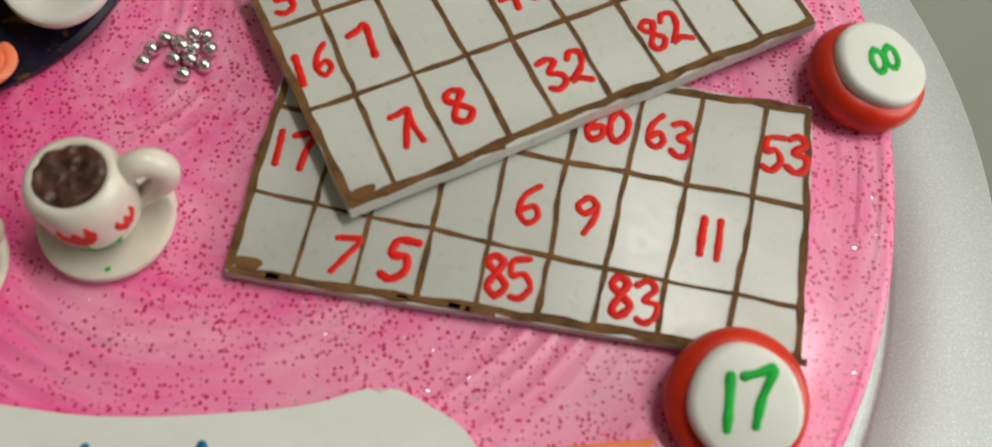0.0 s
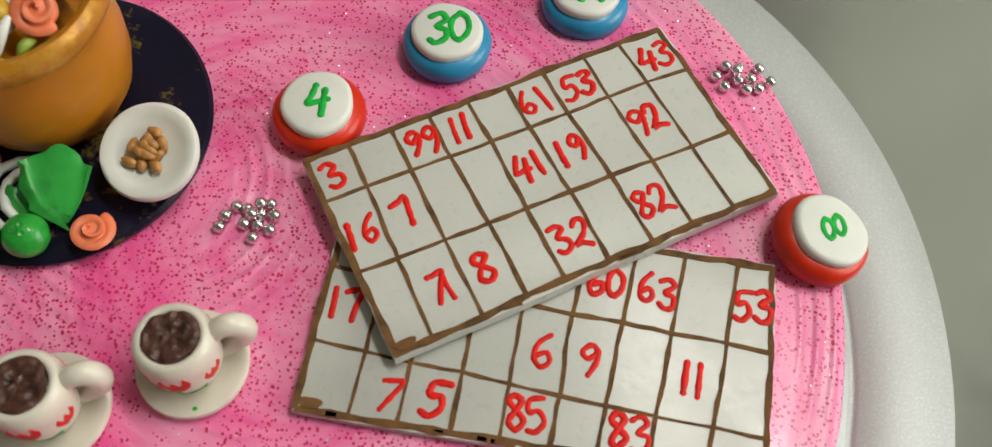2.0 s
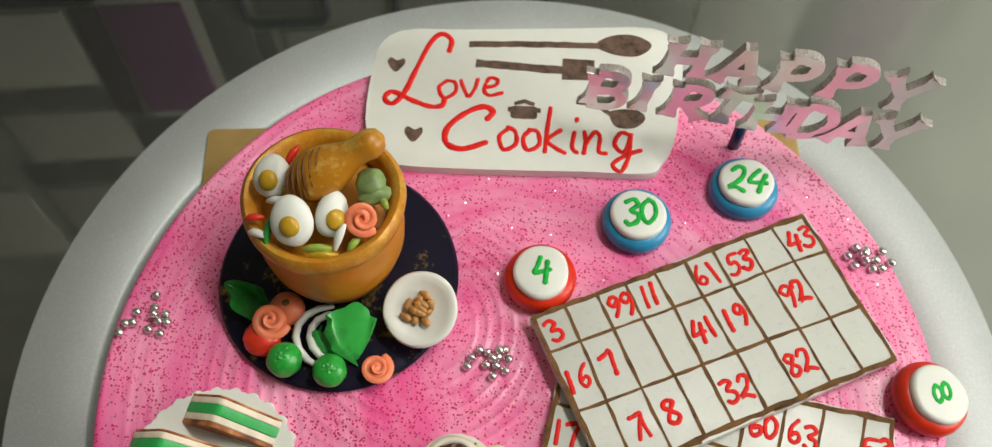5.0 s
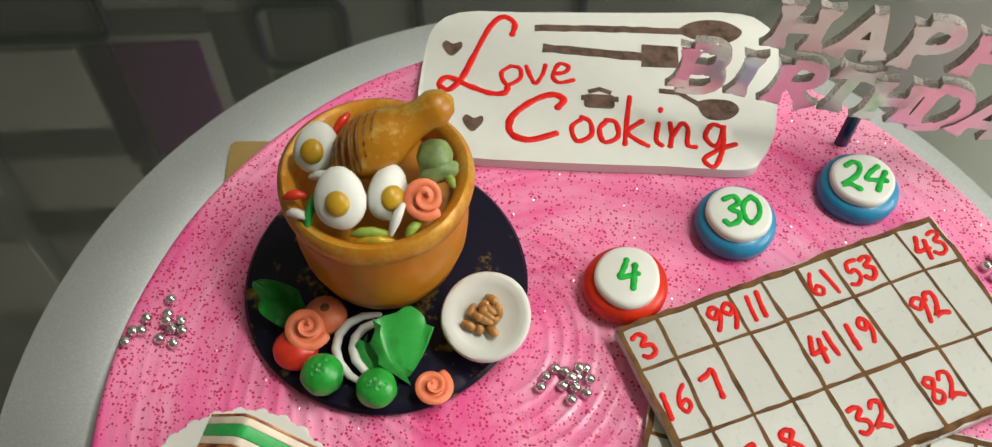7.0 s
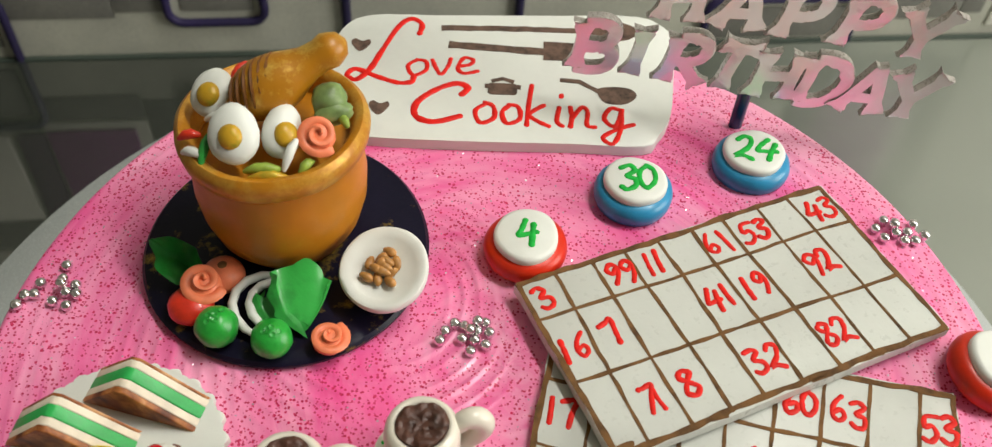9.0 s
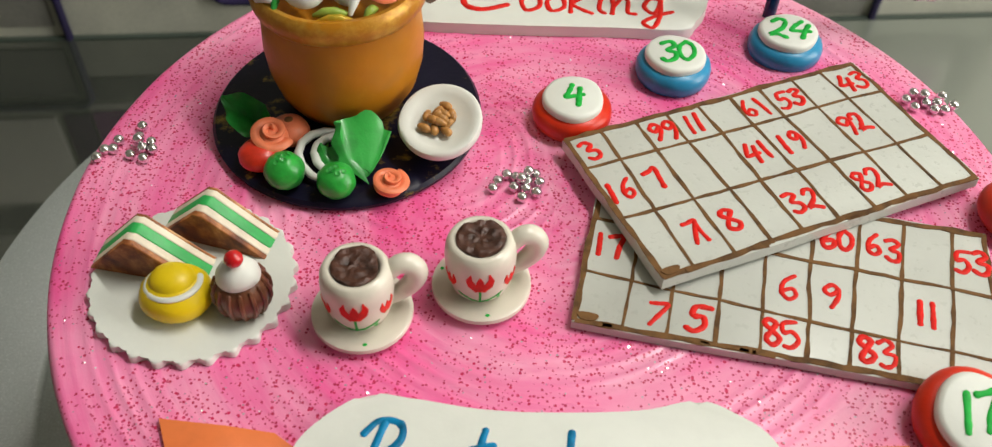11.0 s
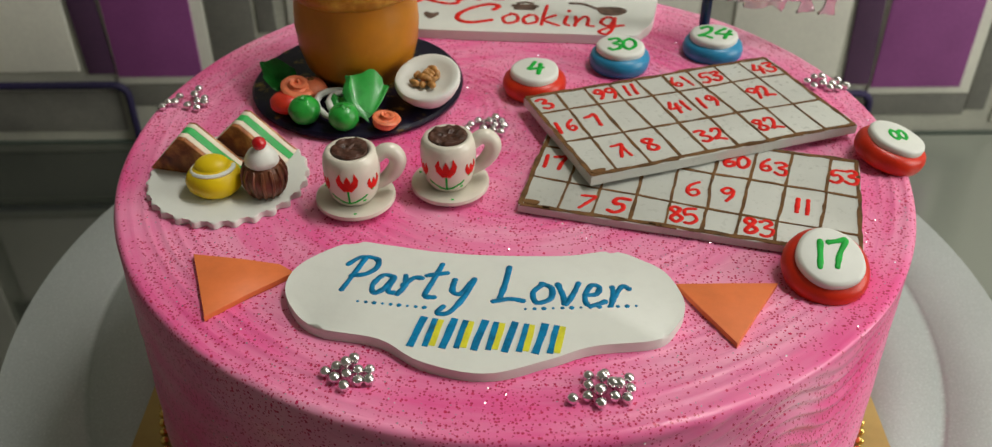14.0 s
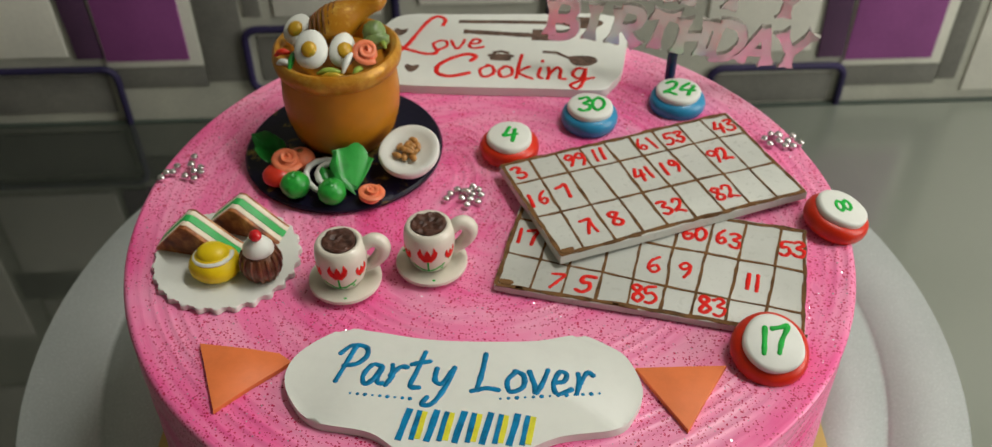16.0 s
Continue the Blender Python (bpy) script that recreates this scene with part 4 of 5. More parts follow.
# ---------------------------------------------------------------- black plate with the pot
plate = thing("black_plate", "black sugar plate brushed with gold dust", "plate", -4.82, 2.85, 0.0)
pm = lathe([(0, -0.03), (2.95, -0.03), (3.07, 0.05), (3.09, 0.14), (3.02, 0.22), (2.7, 0.21), (0, 0.20)], 96, 0.006, 3)
bmesh.ops.scale(pm, vec=(1, 1.03, 1), verts=pm.verts)
part("disc", pm, BLACK_PLATE, plate)
ZP = 0.2

pot = thing("clay_pot", "golden brown sugar cooking pot filled with food", "pot", -4.85, 3.42, ZP)
part("body", lathe([(0, 0.0), (1.15, 0.0), (1.36, 0.10), (1.60, 0.5), (1.76, 1.1), (1.81, 1.7), (1.77, 2.3), (1.69, 2.68), (1.70, 2.8), (1.50, 2.8), (1.5, 2.3), (0, 2.25)], 80, 0.008, 2), POT, pot)
part("rim", lathe([(1.69, 2.66), (1.80, 2.72), (1.90, 2.86), (1.93, 3.05), (1.90, 3.22), (1.80, 3.32), (1.68, 3.30), (1.58, 3.16), (1.52, 2.9), (1.5, 2.7), (1.69, 2.66)], 80, 0.012, 4), POT_RIM, pot, "gold-brushed rolled rim")
part("stew", lathe([(0, 2.85), (0.9, 2.82), (1.55, 2.72), (1.55, 2.4), (0, 2.4)], 40, 0.01), POT, pot)


def local(p):
    return p[0] + 4.85, p[1] - 3.42, p[2] - ZP


# roast leg leaning out of the pot
leg = thing("chicken_leg", "glazed golden brown roast chicken leg with scored skin, in the pot", "chicken leg", -4.85, 3.42, ZP)
a, b = Vector(local((-5.50, 3.32, 3.82))), Vector(local((-3.58, 4.15, 4.75)))
path = [a.lerp(b, t) for t in (0, 0.08, 0.2, 0.35, 0.5, 0.62, 0.74, 0.86, 0.95, 1.0)]
part("meat", sweep(path, [0.22, 0.44, 0.58, 0.62, 0.56, 0.45, 0.35, 0.33, 0.37, 0.33], 20), DRUM, leg)
d = (b - a).normalized()
s = d.cross(Vector((0, 0, 1))).normalized()
u = s.cross(d)
for i, t in enumerate((0.10, 0.17, 0.24, 0.31, 0.38, 0.45)):
    c = a.lerp(b, t)
    r = 0.622 - 0.03 * abs(i - 2.6)
    pts = [c + s * math.cos(q) * r * 1.0 + u * math.sin(q) * r + d * 0.25 * (q - 1.4) for q in (0.35, 0.7, 1.05, 1.4, 1.75, 2.1)]
    part("score_mark", sweep(pts, [0.015, 0.035, 0.045, 0.045, 0.035, 0.015], 6), SCORE, leg, "dark scored groove")


def egg(label, yolk, normal, long_dir, size):
    ob = thing("egg_half", label, "egg half", group="boiled egg halves in the pot")
    n = Vector(normal).normalized()
    l = Vector(long_dir)
    l = (l - n * l.dot(n)).normalized()
    m = Matrix((l.cross(n), l, n)).transposed().to_4x4()
    m.translation = Vector(yolk) * K
    ob.matrix_world = m
    w, h = size
    part("white", blob(w, h, 0.28, (0, 0.04, -0.13), lump=0.03, seed=w * 9, egg=0.10), WHITE, ob)
    part("yolk", blob(0.24, 0.25, 0.16, (0, -0.05, 0.09), lump=0.03, seed=3), YOLK, ob, "yellow-green yolk")


egg("halved boiled egg with a yellow yolk against the pot rim", (-5.98, 3.52, 3.98), (-0.15, -0.5, 0.85), (0.1, 1, 0.5), (0.46, 0.52))
egg("halved boiled egg with a greenish yolk, facing up", (-5.34, 2.34, 4.05), (-0.05, -0.62, 0.78), (-0.15, 1, 0.7), (0.50, 0.60))
egg("halved boiled egg turned aside against the roast leg", (-4.42, 2.66, 3.85), (0.55, -0.5, 0.65), (0.2, 1, 0.7), (0.40, 0.55))


def rose(label, x, y, z, r, material, tilt=(0, 0, 0), category="vegetable rose"):
    """A rolled strip of paste, its spiral facing up."""
    ob = thing("carrot_rose", label, category, x, y, z, *tilt, group="rolled carrot roses")
    part("heart", blob(r * 0.85, r * 0.85, r * 0.5, (0, 0, 0), lump=0.06, seed=x), material, ob)
    pts, rad = [], []
    for i in range(46):
        q = i / 45
        a = q * 1.9 * 2 * math.pi + 0.35 * math.sin(5 * q + x * 3)
        pts.append((r * (0.12 + 0.78 * q) * math.cos(a), r * (0.12 + 0.78 * q) * math.sin(a), r * (0.62 - 0.42 * q)))
        rad.append(r * (0.10 + 0.06 * q))
    part("roll", sweep(pts, rad, 8, False, 1.7), material, ob)
    return ob


rose("coral rolled carrot rose inside the pot rim", -3.80, 2.72, 3.72, 0.40, CORAL, (28, 12, 0))
rose("coral rolled carrot rose on the black plate", -6.28, 1.28, 0.68, 0.46, CORAL, (14, 0, 40))
rose("small coral rolled carrot rose at the plate's edge", -3.58, 0.24, 0.38, 0.40, CORAL, (8, 0, 90))


def sprig(name, label, category, bm, material, group=""):
    ob = thing(name, label, category, group=group)
    part("body", bm, material, ob)
    return ob


ball = thing("sprout", "pale sage green sprout resting inside the pot rim", "sprout")
part("head", blob(0.36, 0.37, 0.36, (-3.66, 3.5, 3.94), lump=0.14, seed=4), SAGE, ball)
part("outer_leaf", blob(0.40, 0.22, 0.30, (-3.56, 3.28, 3.80), (20, 0, 20), 0.15, 6), SAGE, ball)
for i, (p0, p1, mat_, nm, lab) in enumerate((
        ((-6.47, 2.6, 3.62), (-6.07, 2.62, 3.72), RED, "chilli_strip", "small red chilli strip in the pot"),
        ((-5.67, 3.95, 3.85), (-5.42, 4.3, 4.1), RED, "chilli_strip", "small red chilli strip in the pot"),
        ((-6.37, 2.35, 3.5), (-5.97, 2.2, 3.6), WHITE, "onion_strip", "white onion strip in the pot"),
        ((-6.02, 3.05, 3.72), (-5.47, 2.95, 3.9), WHITE, "onion_strip", "white onion strip in the pot"),
        ((-4.37, 2.0, 3.5), (-4.17, 2.45, 3.85), WHITE, "onion_strip", "white onion strip in the pot"),
        ((-5.97, 2.05, 3.45), (-5.87, 2.6, 3.75), GREEN, "greens_strip", "thin green leaf strip in the pot"),
        ((-5.12, 1.98, 3.45), (-4.47, 2.02, 3.5), LIME, "greens_strip", "thin green leaf strip in the pot"),
        ((-3.87, 2.3, 3.45), (-4.07, 2.05, 3.4), LIME, "greens_strip", "thin green leaf strip in the pot"),
        ((-5.02, 1.85, 3.4), (-4.32, 1.9, 3.4), YOLK, "greens_strip", "thin green leaf strip in the pot"),
        ((-3.42, 3.2, 3.75), (-3.27, 3.0, 3.75), LIME, "greens_strip", "thin green leaf strip in the pot"))):
    c = [tuple(Vector(p0).lerp(Vector(p1), t) + Vector((0, 0, 0.08 * math.sin(t * 3.1)))) for t in (0, 0.33, 0.66, 1)]
    sprig(nm, lab, nm.replace("_", " "), sweep(c, [0.05, 0.10, 0.10, 0.06], 8), mat_, "strips in the pot")

# ---------------------------------------------------------------- vegetables on the black plate
for x, y, r, sd in ((-5.82, 0.32, 0.44, 1), (-4.68, 0.10, 0.42, 2)):
    pea = thing("green_ball", "bright green dimpled sugar vegetable ball on the plate", "vegetable", x, y, ZP, group="green balls on the plate")
    part("body", blob(r, r, r * 0.92, (0, 0, r * 0.9), lump=0.05, seed=sd, sub=4), BRIGHT_GREEN, pea)
    rn = random.Random(sd)
    for i in range(6):
        a = rn.uniform(0, 6.28)
        q = rn.uniform(0.05, 0.5) * r
        part("dimple", lathe([(0, -0.02), (0.045, -0.01), (0.06, 0.012), (0.03, 0.0), (0, -0.012)], 8), GREEN, pea).matrix_local = pose(q * math.cos(a) * K, q * math.sin(a) * K, (r * 0.9 + math.sqrt(max(0, r * r - q * q)) * 0.93) * K, -math.degrees(math.sin(a) * q / r), math.degrees(math.cos(a) * q / r), 0)
for x, y, z, r, lab in ((-6.48, 0.90, 0.2, 0.48, "orange-red tomato under a carrot rose"), (-5.98, 1.70, 0.2, 0.46, "orange-red tomato with a dark stem end")):
    tom = thing("tomato", lab, "tomato", x, y, z, group="tomatoes on the plate")
    part("body", blob(r, r, 0.30, (0, 0, 0.28), lump=0.05, seed=x), RED if y < 1.2 else CORAL, tom)
    part("stem_mark", lathe([(0, 0), (0.10, 0), (0.05, 0.03), (0, 0.03)], 10), BROWN_INK, tom).matrix_local = pose(0.02 * K, 0.05 * K, 0.575 * K)


def leaf(label, foot, left, right, lip, seed=0):
    """A leaf of rolled paste wrapped into a cone: its foot, the two ends of its mouth, and the way from the mouth's middle to its back lip."""
    ob = thing("leaf", label, "leaf", *foot, group="green leaves on the plate")
    foot, left, right, lip = Vector(foot), Vector(left), Vector(right), Vector(lip)
    mid, half = (left + right) / 2 - foot, (right - left) / 2
    bm = bmesh.new()
    nu, na = 12, 36
    rows = []
    for i in range(nu + 1):
        u = 0.16 + 0.84 * i / nu
        row = []
        for k in range(na):
            q = 2 * math.pi * k / na
            rim = mid + half * math.cos(q) + lip * math.sin(q)
            p = rim * u + (half * math.cos(q) + lip * math.sin(q)) * 0.45 * u * (1 - u)
            if math.sin(q) < 0:      # the front lip dips to a point
                p.z -= 0.34 * u ** 3 * abs(math.sin(q)) ** 3
            p += (half * math.cos(q) + lip * math.sin(q)) * u * u * (0.09 * math.sin(5 * q + seed) + 0.03 * math.sin(9 * q))
            p.z += 0.07 * u ** 3 * math.sin(4 * q + seed * 2)
            p += Vector((1, 1, 1)) * 0.09 * u * noise.noise(Vector((math.cos(q) * 1.3, math.sin(q) * 1.3, u + seed * 5)))
            row.append(bm.verts.new(p))
        rows.append(row)
    for p, q in zip(rows, rows[1:]):
        for k in range(na):
            bm.faces.new((p[k], p[(k + 1) % na], q[(k + 1) % na], q[k]))
    bmesh.ops.recalc_face_normals(bm, faces=bm.faces)
    bmesh.ops.solidify(bm, geom=bm.faces[:], thickness=0.045)
    part("blade", bm, GREEN, ob)
    return ob


leaf("large folded glossy green leaf standing on the plate", (-4.15, 0.40, 0.26), (-4.86, 1.20, 1.05), (-3.64, 1.38, 0.82), (0.02, 0.34, 0.16), 1)
leaf("small pinched green leaf lying under the onion strips", (-4.62, 0.50, 0.24), (-5.25, 0.95, 0.55), (-4.45, 1.0, 0.6), (0.0, 0.20, 0.10), 2)


def open_leaf(label, at, rz, length, width, tip):
    """A leaf rolled flat, pinched along its middle, with a ruffled rim and its tip turned up."""
    ob = thing("leaf", label, "leaf", *at, -26, 0, rz, group="green leaves on the plate")
    bm = bmesh.new()
    nv, nu = 26, 14
    rows = []
    for i in range(nv + 1):
        v = i / nv
        w = width * (0.12 + math.sin(math.pi * min(1.0, 0.04 + 0.96 * v)) ** 0.6) * (1.15 - 0.5 * v)
        row = []
        for k in range(nu + 1):
            u = 2 * k / nu - 1
            ruffle = 0.13 * u * u * math.sin(v * 11 + (1.5 if u > 0 else 0))
            row.append(bm.verts.new(((v - 0.5) * length, u * w * (1 - 0.3 * abs(u)), 0.10 + 0.62 * abs(u) * w + ruffle + tip * v ** 3 + 0.012 * math.sin(abs(u) * 9 - v * 14))))
        rows.append(row)
    for p, q in zip(rows, rows[1:]):
        for k in range(nu):
            bm.faces.new((p[k], q[k], q[k + 1], p[k + 1]))
    bmesh.ops.solidify(bm, geom=bm.faces[:], thickness=0.06)
    part("blade", bm, GREEN, ob)
    return ob


open_leaf("pinched green leaf with a turned-up tip", (-6.78, 1.95, 0.42), 140, 1.28, 0.58, 0.62)
for k, (dx, r) in enumerate(((0.0, 0.95), (0.28, 0.75))):
    pts = [(-4.75 + dx * 0.6 - r * math.sin(q) * 0.95, 1.05 + r * math.cos(q) * 0.85, 0.36 + 0.16 * math.sin(q * 1.1)) for q in (0.1, 0.5, 0.9, 1.3, 1.7, 2.1, 2.5, 2.8)]
    sprig("onion_strip", "curved white onion strip on the plate", "onion strip", sweep(pts, [0.06, 0.09, 0.1, 0.1, 0.1, 0.1, 0.09, 0.06], 8), WHITE, "onion strips on the plate")

dish = thing("nut_dish", "small white round dish holding brown nuts", "dish", -2.50, 1.84, ZP + 0.12, 16, -5, 0)
part("bowl", lathe([(0, 0.0), (0.42, 0.0), (0.56, 0.06), (0.80, 0.36), (0.93, 0.58), (0.95, 0.70), (0.91, 0.79), (0.84, 0.81), (0.68, 0.74), (0.46, 0.66), (0, 0.63)], 56, 0.010, 6), WHITE, dish)
rn = random.Random(12)
for i in range(13):
    a, q = i * 2.4, 0.05 + 0.029 * i
    n_ = thing("nut", "small brown sugar nut in the dish", "nut", group="nuts in the dish")
    n_.matrix_world = dish.matrix_world @ pose(q * math.cos(a) * K, q * math.sin(a) * K, (0.74 + 0.03 * (q > 0.3) + (0.10 if i < 5 else 0)) * K, rn.uniform(-20, 20), rn.uniform(-20, 20), rn.uniform(0, 360))
    part("kernel", blob(0.10, 0.175, 0.09, lump=0.08, seed=i, sub=2, egg=0.2), NUT, n_)


# ---------------------------------------------------------------- cups
def coffee_top(seed):
    """Rough dark filling pressed unevenly into a cup's mouth."""
    bm = lathe([(0, 1.43)] + [(0.05 * k, 1.43 + 0.004 * k) for k in range(1, 9)] + [(0.46, 1.44), (0.47, 1.39), (0.42, 1.25), (0, 1.2)], 48, 0.05, seed)
    for v in bm.verts:
        if v.co.z > 1.38:
            v.co.z += 0.055 * noise.noise(v.co * 7.0 + Vector((seed, 0, 0))) + 0.03 * noise.noise(v.co * 17.0)
    return bm


def teacup(label, x, y, rz):
    sau = thing("saucer", "cream round saucer with small green dots", "saucer", x, y, 0.0, 0, 0, rz, group="saucers on the cake")
    part("dish", lathe([(0, -0.02), (0.62, -0.02), (0.9, 0.06), (1.0, 0.16), (0.99, 0.25), (0.92, 0.27), (0.68, 0.2), (0, 0.18)], 64, 0.006, 2), CREAM, sau)
    for a, r in ((-80, 0.86), (60, 0.9), (-200, 0.88)):
        ob = part("dot", lathe([(0, 0), (0.05, 0), (0.03, 0.012), (0, 0.014)], 10), GREEN_INK, sau)
        ob.matrix_local = pose(r * math.cos(radians(a - rz)) * K, r * math.sin(radians(a - rz)) * K, 0.252 * K)
    cup = thing("teacup", label, "teacup", x - 0.03, y - 0.03, 0.19, 0, 0, rz, group="teacups with coffee")
    prof = [(0, 0), (0.36, 0.0), (0.48, 0.05), (0.58, 0.20), (0.655, 0.48), (0.69, 0.78), (0.695, 1.03), (0.67, 1.25), (0.61, 1.38), (0.54, 1.42), (0.48, 1.40), (0.44, 1.33), (0.43, 1.2), (0, 1.18)]
    part("bowl", lathe(prof, 64, 0.006, 7), CREAM, cup)
    part("coffee", coffee_top(3 + int(-x)), COFFEE, cup, "dark brown rough coffee")
    hp = [(0.60, 0, 1.10), (0.80, 0, 1.27), (1.02, 0, 1.24), (1.14, 0, 1.02), (1.06, 0, 0.74), (0.86, 0, 0.50), (0.58, 0, 0.32)]
    loop = [(x, 0.02 * math.sin(5 * z), z) for x, z in bez(*[(p[0], p[2]) for p in hp], n=5)]
    part("handle", sweep(loop, [0.13 + 0.085 * math.sin(math.pi * min(1.0, 0.12 + 0.8 * i / (len(loop) - 1))) for i in range(len(loop))], 16), CREAM, cup, "thick looped handle")

    def wall_r(z):
        for (r0, z0), (r1, z1) in zip(prof, prof[1:]):
            if z0 <= z <= z1:
                return r0 + (r1 - r0) * (z - z0) / (z1 - z0)
        return 0.7

    def painted(name, path, width, material):
        """Paint following the cup's wall: (angle in degrees, height) points."""
        bm = bmesh.new()
        rows = []
        n = len(path)
        for i, (ang, z) in enumerate(path):
            a0, z0 = path[max(i - 1, 0)]
            a1, z1 = path[min(i + 1, n - 1)]
            dx, dz = radians(a1 - a0) * 0.7, z1 - z0
            l = math.hypot(dx, dz) or 1
            w = (width[i] if isinstance(width, (list, tuple)) else width) / 2
            row = []
            for sgn in (-1, 1):
                zz = z + sgn * w * dx / l
                aa = radians(ang - rz) - sgn * w * dz / l / 0.7
                r = wall_r(zz) + 0.012
                row.append(bm.verts.new((r * math.cos(aa), r * math.sin(aa), zz)))
            rows.append(row)
        for p, q in zip(rows, rows[1:]):
            bm.faces.new((p[0], p[1], q[1], q[0]))
        geom = bmesh.ops.extrude_face_region(bm, geom=bm.faces[:])
        for v in [g for g in geom["geom"] if isinstance(g, bmesh.types.BMVert)]:
            v.co -= Vector((v.co.x, v.co.y, 0)).normalized() * 0.02
        return part(name, bm, material, cup)

    f0 = -88
    for i, (ang, z, sc) in enumerate(((f0, 0.62, 1.2), (f0 - 58, 0.54, 0.85), (f0 + 58, 0.56, 0.85), (f0 + 150, 0.6, 1.1))):
        for da, tip in ((-14, 0.40), (0, 0.36), (14, 0.42)):
            painted("petal", [(ang + da * 0.25 * sc, z), (ang + da * 0.8 * sc, z + 0.16 * sc), (ang + da * sc * 1.05, z + 0.27 * sc), (ang + da * sc * 0.9, z + tip * sc)], [0.09, 0.15 * sc, 0.11 * sc, 0.02], RED_INK)
        painted("stem", [(ang, z), (f0 + (ang - f0) * 0.6, 0.36), (f0 + (ang - f0) * 0.25, 0.24), (f0, 0.2)], 0.055, GREEN_INK)
    return cup


teacup("cream teacup with red tulips and dark coffee, on a saucer", -3.76, -3.02, 14)
teacup("cream teacup with red tulips and dark coffee, on a saucer", -1.47, -2.22, 16)

# ---------------------------------------------------------------- snack plate
snack = thing("snack_plate", "white scalloped sugar plate holding snacks", "plate", -7.24, -2.36, 0.0)
sc = [((2.0 + 0.075 * math.cos(26 * q)) * math.cos(q), (2.0 + 0.075 * math.cos(26 * q)) * math.sin(q)) for q in (2 * math.pi * i / 260 for i in range(260))]
part("disc", prism(sc, -0.02, 0.17, 0.06, 3), WHITE, snack)


def sandwich(label, at, rz, length, height, rx=0.0):
    """A triangle sandwich standing on its long side: toast, bread, green filling, bread, toast, seen on its cut face."""
    ob = thing("sandwich", label, "sandwich", *at, rx, 0, rz, group="triangle sandwiches")
    y = 0.0
    for nm, mat_, t in (("toast", TOAST, 0.12), ("bread", BREAD, 0.17), ("filling", FILLING, 0.25), ("bread", BREAD, 0.16), ("toast", TOAST, 0.06)):
        bm = prism([(-length * 0.52, 0), (length * 0.48, 0), (length * 0.40, 0.14), (-length * 0.02, height), (-length * 0.10, height)], 0.003, t - 0.003, 0.035, 2)
        bmesh.ops.rotate(bm, cent=(0, 0, 0), matrix=Matrix.Rotation(radians(90), 3, "X"), verts=bm.verts)
        bmesh.ops.translate(bm, vec=(0, y + t, 0), verts=bm.verts)
        part(nm, bm, mat_, ob)
        y += t
    return ob


sandwich("toasted triangle sandwich with green filling leaning on its crust", (-8.12, -2.42, 0.17), -9, 2.4, 1.10, 4)
sandwich("toasted triangle sandwich with green filling, behind another", (-7.0, -1.55, 0.17), -14, 2.35, 1.0, 4)

bun = thing("yellow_cake", "round yellow iced cake with a white band", "small cake", -7.33, -3.02, 0.16)
part("body", blob(0.72, 0.66, 0.46, (0, 0, 0.36), lump=0.03, seed=2), YELLOW, bun)
part("top", blob(0.45, 0.40, 0.26, (-0.02, 0.06, 0.70), lump=0.03, seed=5), YELLOW, bun)
part("band", sweep([(0.50 * math.cos(q) - 0.01, 0.46 * math.sin(q) + 0.04, 0.64 + 0.05 * math.sin(q + 2.4)) for q in (2 * math.pi * (-0.56 + 0.62 * i / 24) for i in range(25))], 0.075, 8, False, 0.8), WHITE, bun, "white band")

muffin = thing("cupcake", "chocolate cupcake with white cream and a cherry", "cupcake", -6.05, -2.98, 0.16)
part("cake", lathe([(0, 0), (0.32, 0.0), (0.44, 0.12), (0.53, 0.36), (0.54, 0.6), (0.46, 0.82), (0.3, 0.95), (0, 0.98)], 48, 0.01), COCOA, muffin)
for i in range(14):
    q = 2 * math.pi * i / 14
    part("flute", sweep([(r * math.cos(q), r * math.sin(q), z) for r, z in ((0.36, 0.03), (0.47, 0.18), (0.545, 0.4), (0.545, 0.62), (0.46, 0.84))], 0.05, 6), COCOA, muffin)
cream = part("cream", lathe([(0, 0.84), (0.34, 0.84), (0.42, 0.93), (0.40, 1.06), (0.30, 1.22), (0.16, 1.34), (0, 1.36)], 36, 0.02, 4), WHITE, muffin, "white cream cap")
part("cherry", blob(0.18, 0.18, 0.17, (0.01, -0.03, 1.46), lump=0.02, sub=3), CHERRY, cream, "glossy red cherry")

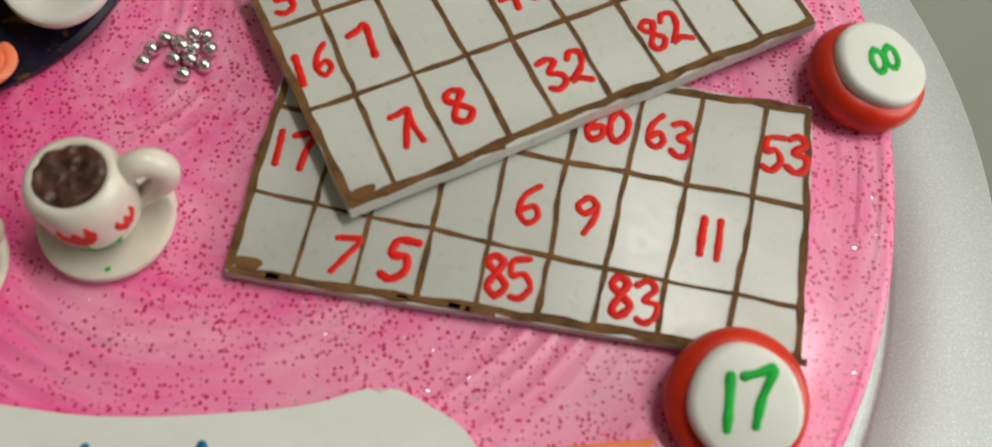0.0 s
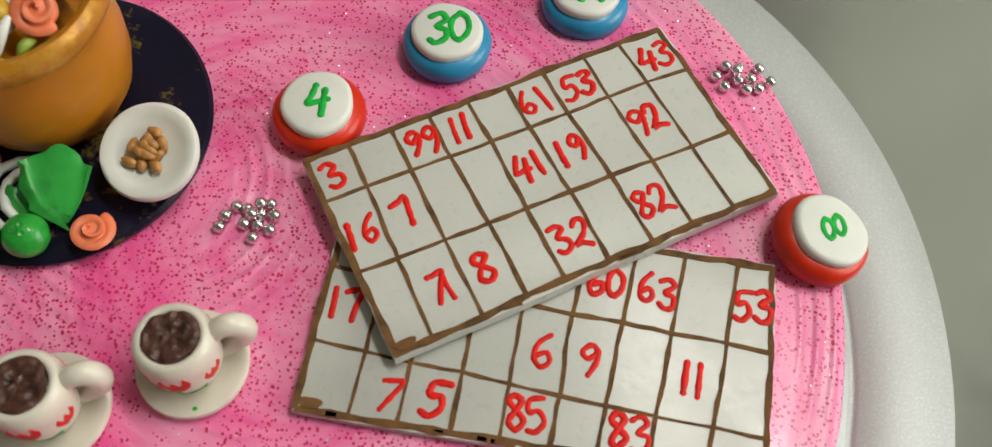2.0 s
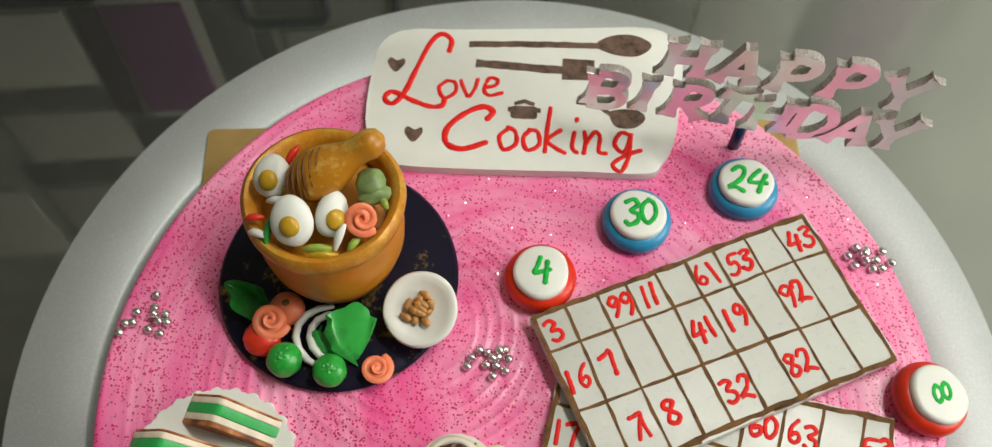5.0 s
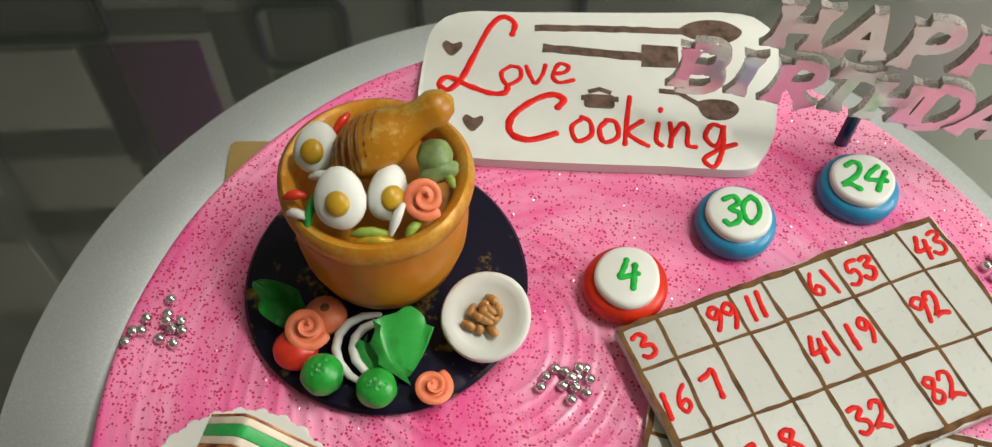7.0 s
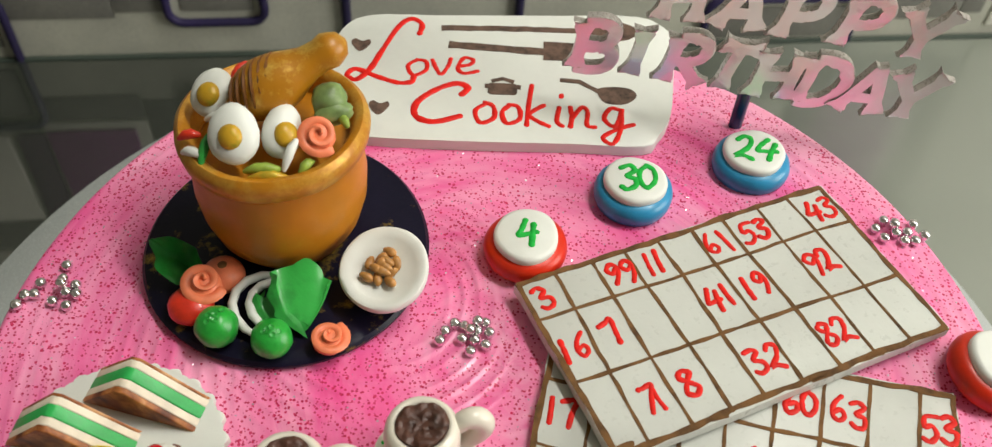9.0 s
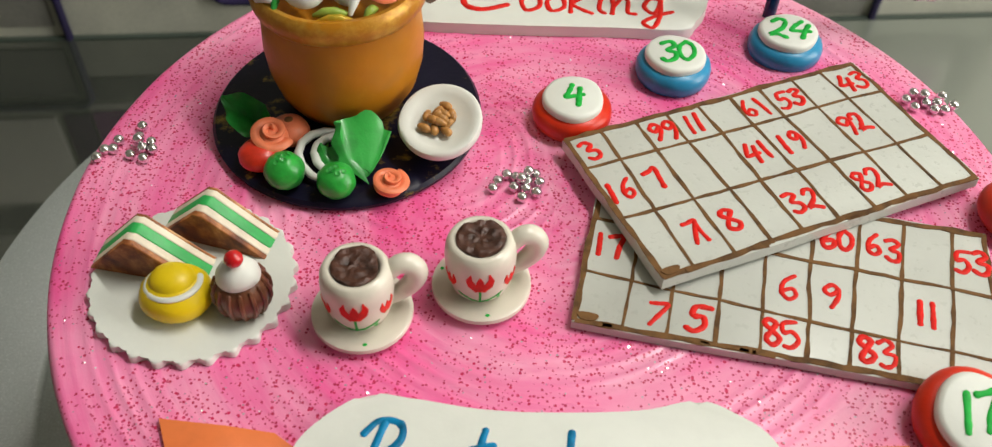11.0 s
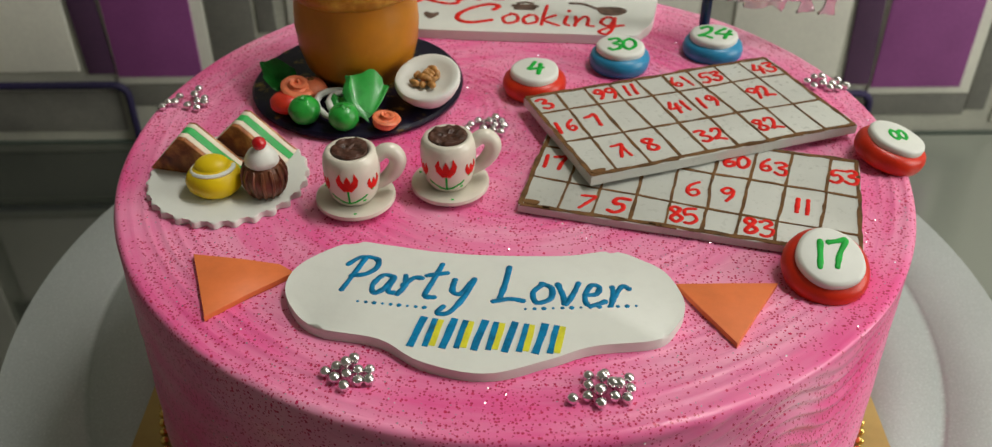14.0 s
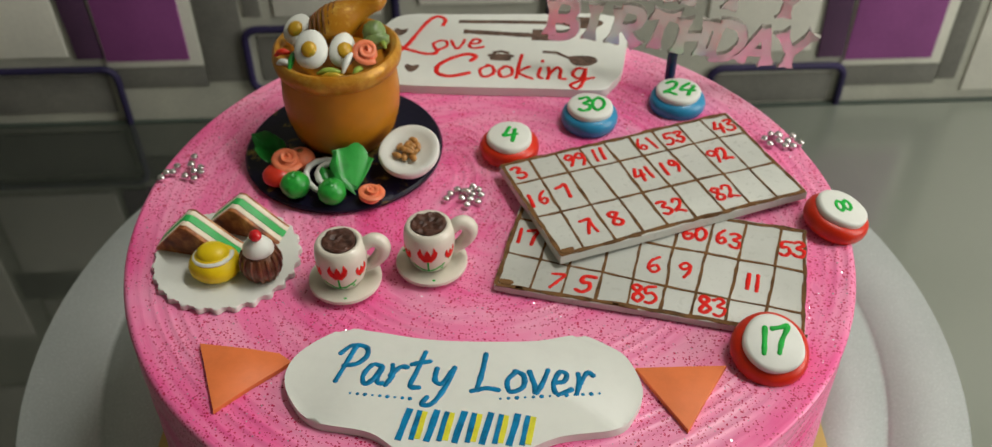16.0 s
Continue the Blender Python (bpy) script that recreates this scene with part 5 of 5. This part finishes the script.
# ---------------------------------------------------------------- silver balls
RB = 0.122
me = bpy.data.meshes.new("ball")
bm = bmesh.new()
bmesh.ops.create_icosphere(bm, subdivisions=3, radius=RB * K)
for f in bm.faces:
    f.smooth = True
bm.to_mesh(me)
bm.free()
me.materials.append(DRAGEE)
rn = random.Random(21)
clusters = {
    (-2.80, -9.02): [(-0.42, 0.02, 0), (-0.24, 0.18, 0), (-0.2, -0.14, 0), (0.0, 0.0, 0), (0.02, -0.32, 0), (0.05, 0.36, 0), (0.22, 0.14, 0), (0.26, -0.14, 0), (0.5, -0.1, 0), (0.44, 0.14, 0), (-0.04, 0.16, 1), (0.14, 0.3, 1)],
    (2.42, -9.02): [(-0.62, -0.28, 0), (-0.34, -0.2, 0), (-0.3, 0.06, 0), (-0.3, 0.32, 0), (-0.06, -0.36, 0), (-0.04, 0.02, 0), (0.02, 0.44, 0), (0.2, -0.16, 0), (0.24, 0.2, 0), (0.44, -0.2, 0), (0.52, 0.06, 0), (0.5, 0.34, 0), (-0.08, -0.16, 1), (-0.06, 0.22, 1), (0.14, 0.04, 1), (0.3, 0.06, 1)],
    (-9.50, 1.22): [(-0.72, -0.2, 0), (-0.64, 0.06, 0), (-0.42, 0.1, 0), (-0.4, 0.36, 0), (0.02, 0.86, 0), (0.04, 0.5, 0), (0.0, -0.08, 0), (0.2, 0.16, 0), (0.32, -0.16, 0), (0.44, 0.12, 0), (0.36, 0.36, 0), (0.12, 0.3, 1)],
    (-0.78, 0.66): [(-0.55, -0.14, 0), (-0.48, 0.12, 0), (-0.28, 0.3, 0), (-0.12, -0.08, 0), (-0.06, 0.24, 0), (0.06, -0.36, 0), (0.14, -0.08, 0), (0.2, 0.16, 0), (0.38, -0.18, 0), (0.48, 0.1, 0), (0.36, 0.36, 0), (0.04, 0.08, 1), (0.22, 0.3, 1)],
    (9.06, 3.93): [(-0.5, 0.14, 0), (-0.34, -0.14, 0), (-0.28, 0.36, 0), (-0.06, 0.02, 0), (0.0, 0.3, 0), (0.1, -0.22, 0), (0.24, 0.06, 0), (0.34, -0.2, 0), (0.4, 0.3, 0), (0.62, -0.02, 0), (-0.12, 0.16, 1)],
}
for (cx, cy), spots in clusters.items():
    for dx, dy, up in spots:
        x, y = cx + dx + rn.uniform(-0.02, 0.02), cy + dy + rn.uniform(-0.02, 0.02)
        ob = new("silver_ball", me)
        ob.location = (x * K, y * K, (on_cake(x, y) + RB * 0.92 + up * RB * 1.35) * K)
        tagged(ob, "tiny shiny silver sugar ball on pink icing", "sugar ball", "silver sugar balls")

# ---------------------------------------------------------------- gold beads round the cake's foot
trim_ring = thing("bead_trim", "string of small gold beads round the cake's foot", "bead trim", 0, 0, -8.04)
me = bpy.data.meshes.new("bead")
bm = bmesh.new()
bmesh.ops.create_icosphere(bm, subdivisions=2, radius=0.125 * K)
for f in bm.faces:
    f.smooth = True
bm.to_mesh(me)
bm.free()
me.materials.append(GOLD_BEAD)
for i in range(190):
    a = 2 * math.pi * i / 190
    ob = new("bead", me)
    ob.parent = trim_ring
    ob.location = (10.82 * K * math.cos(a), 10.82 * K * math.sin(a), 0.12 * K)
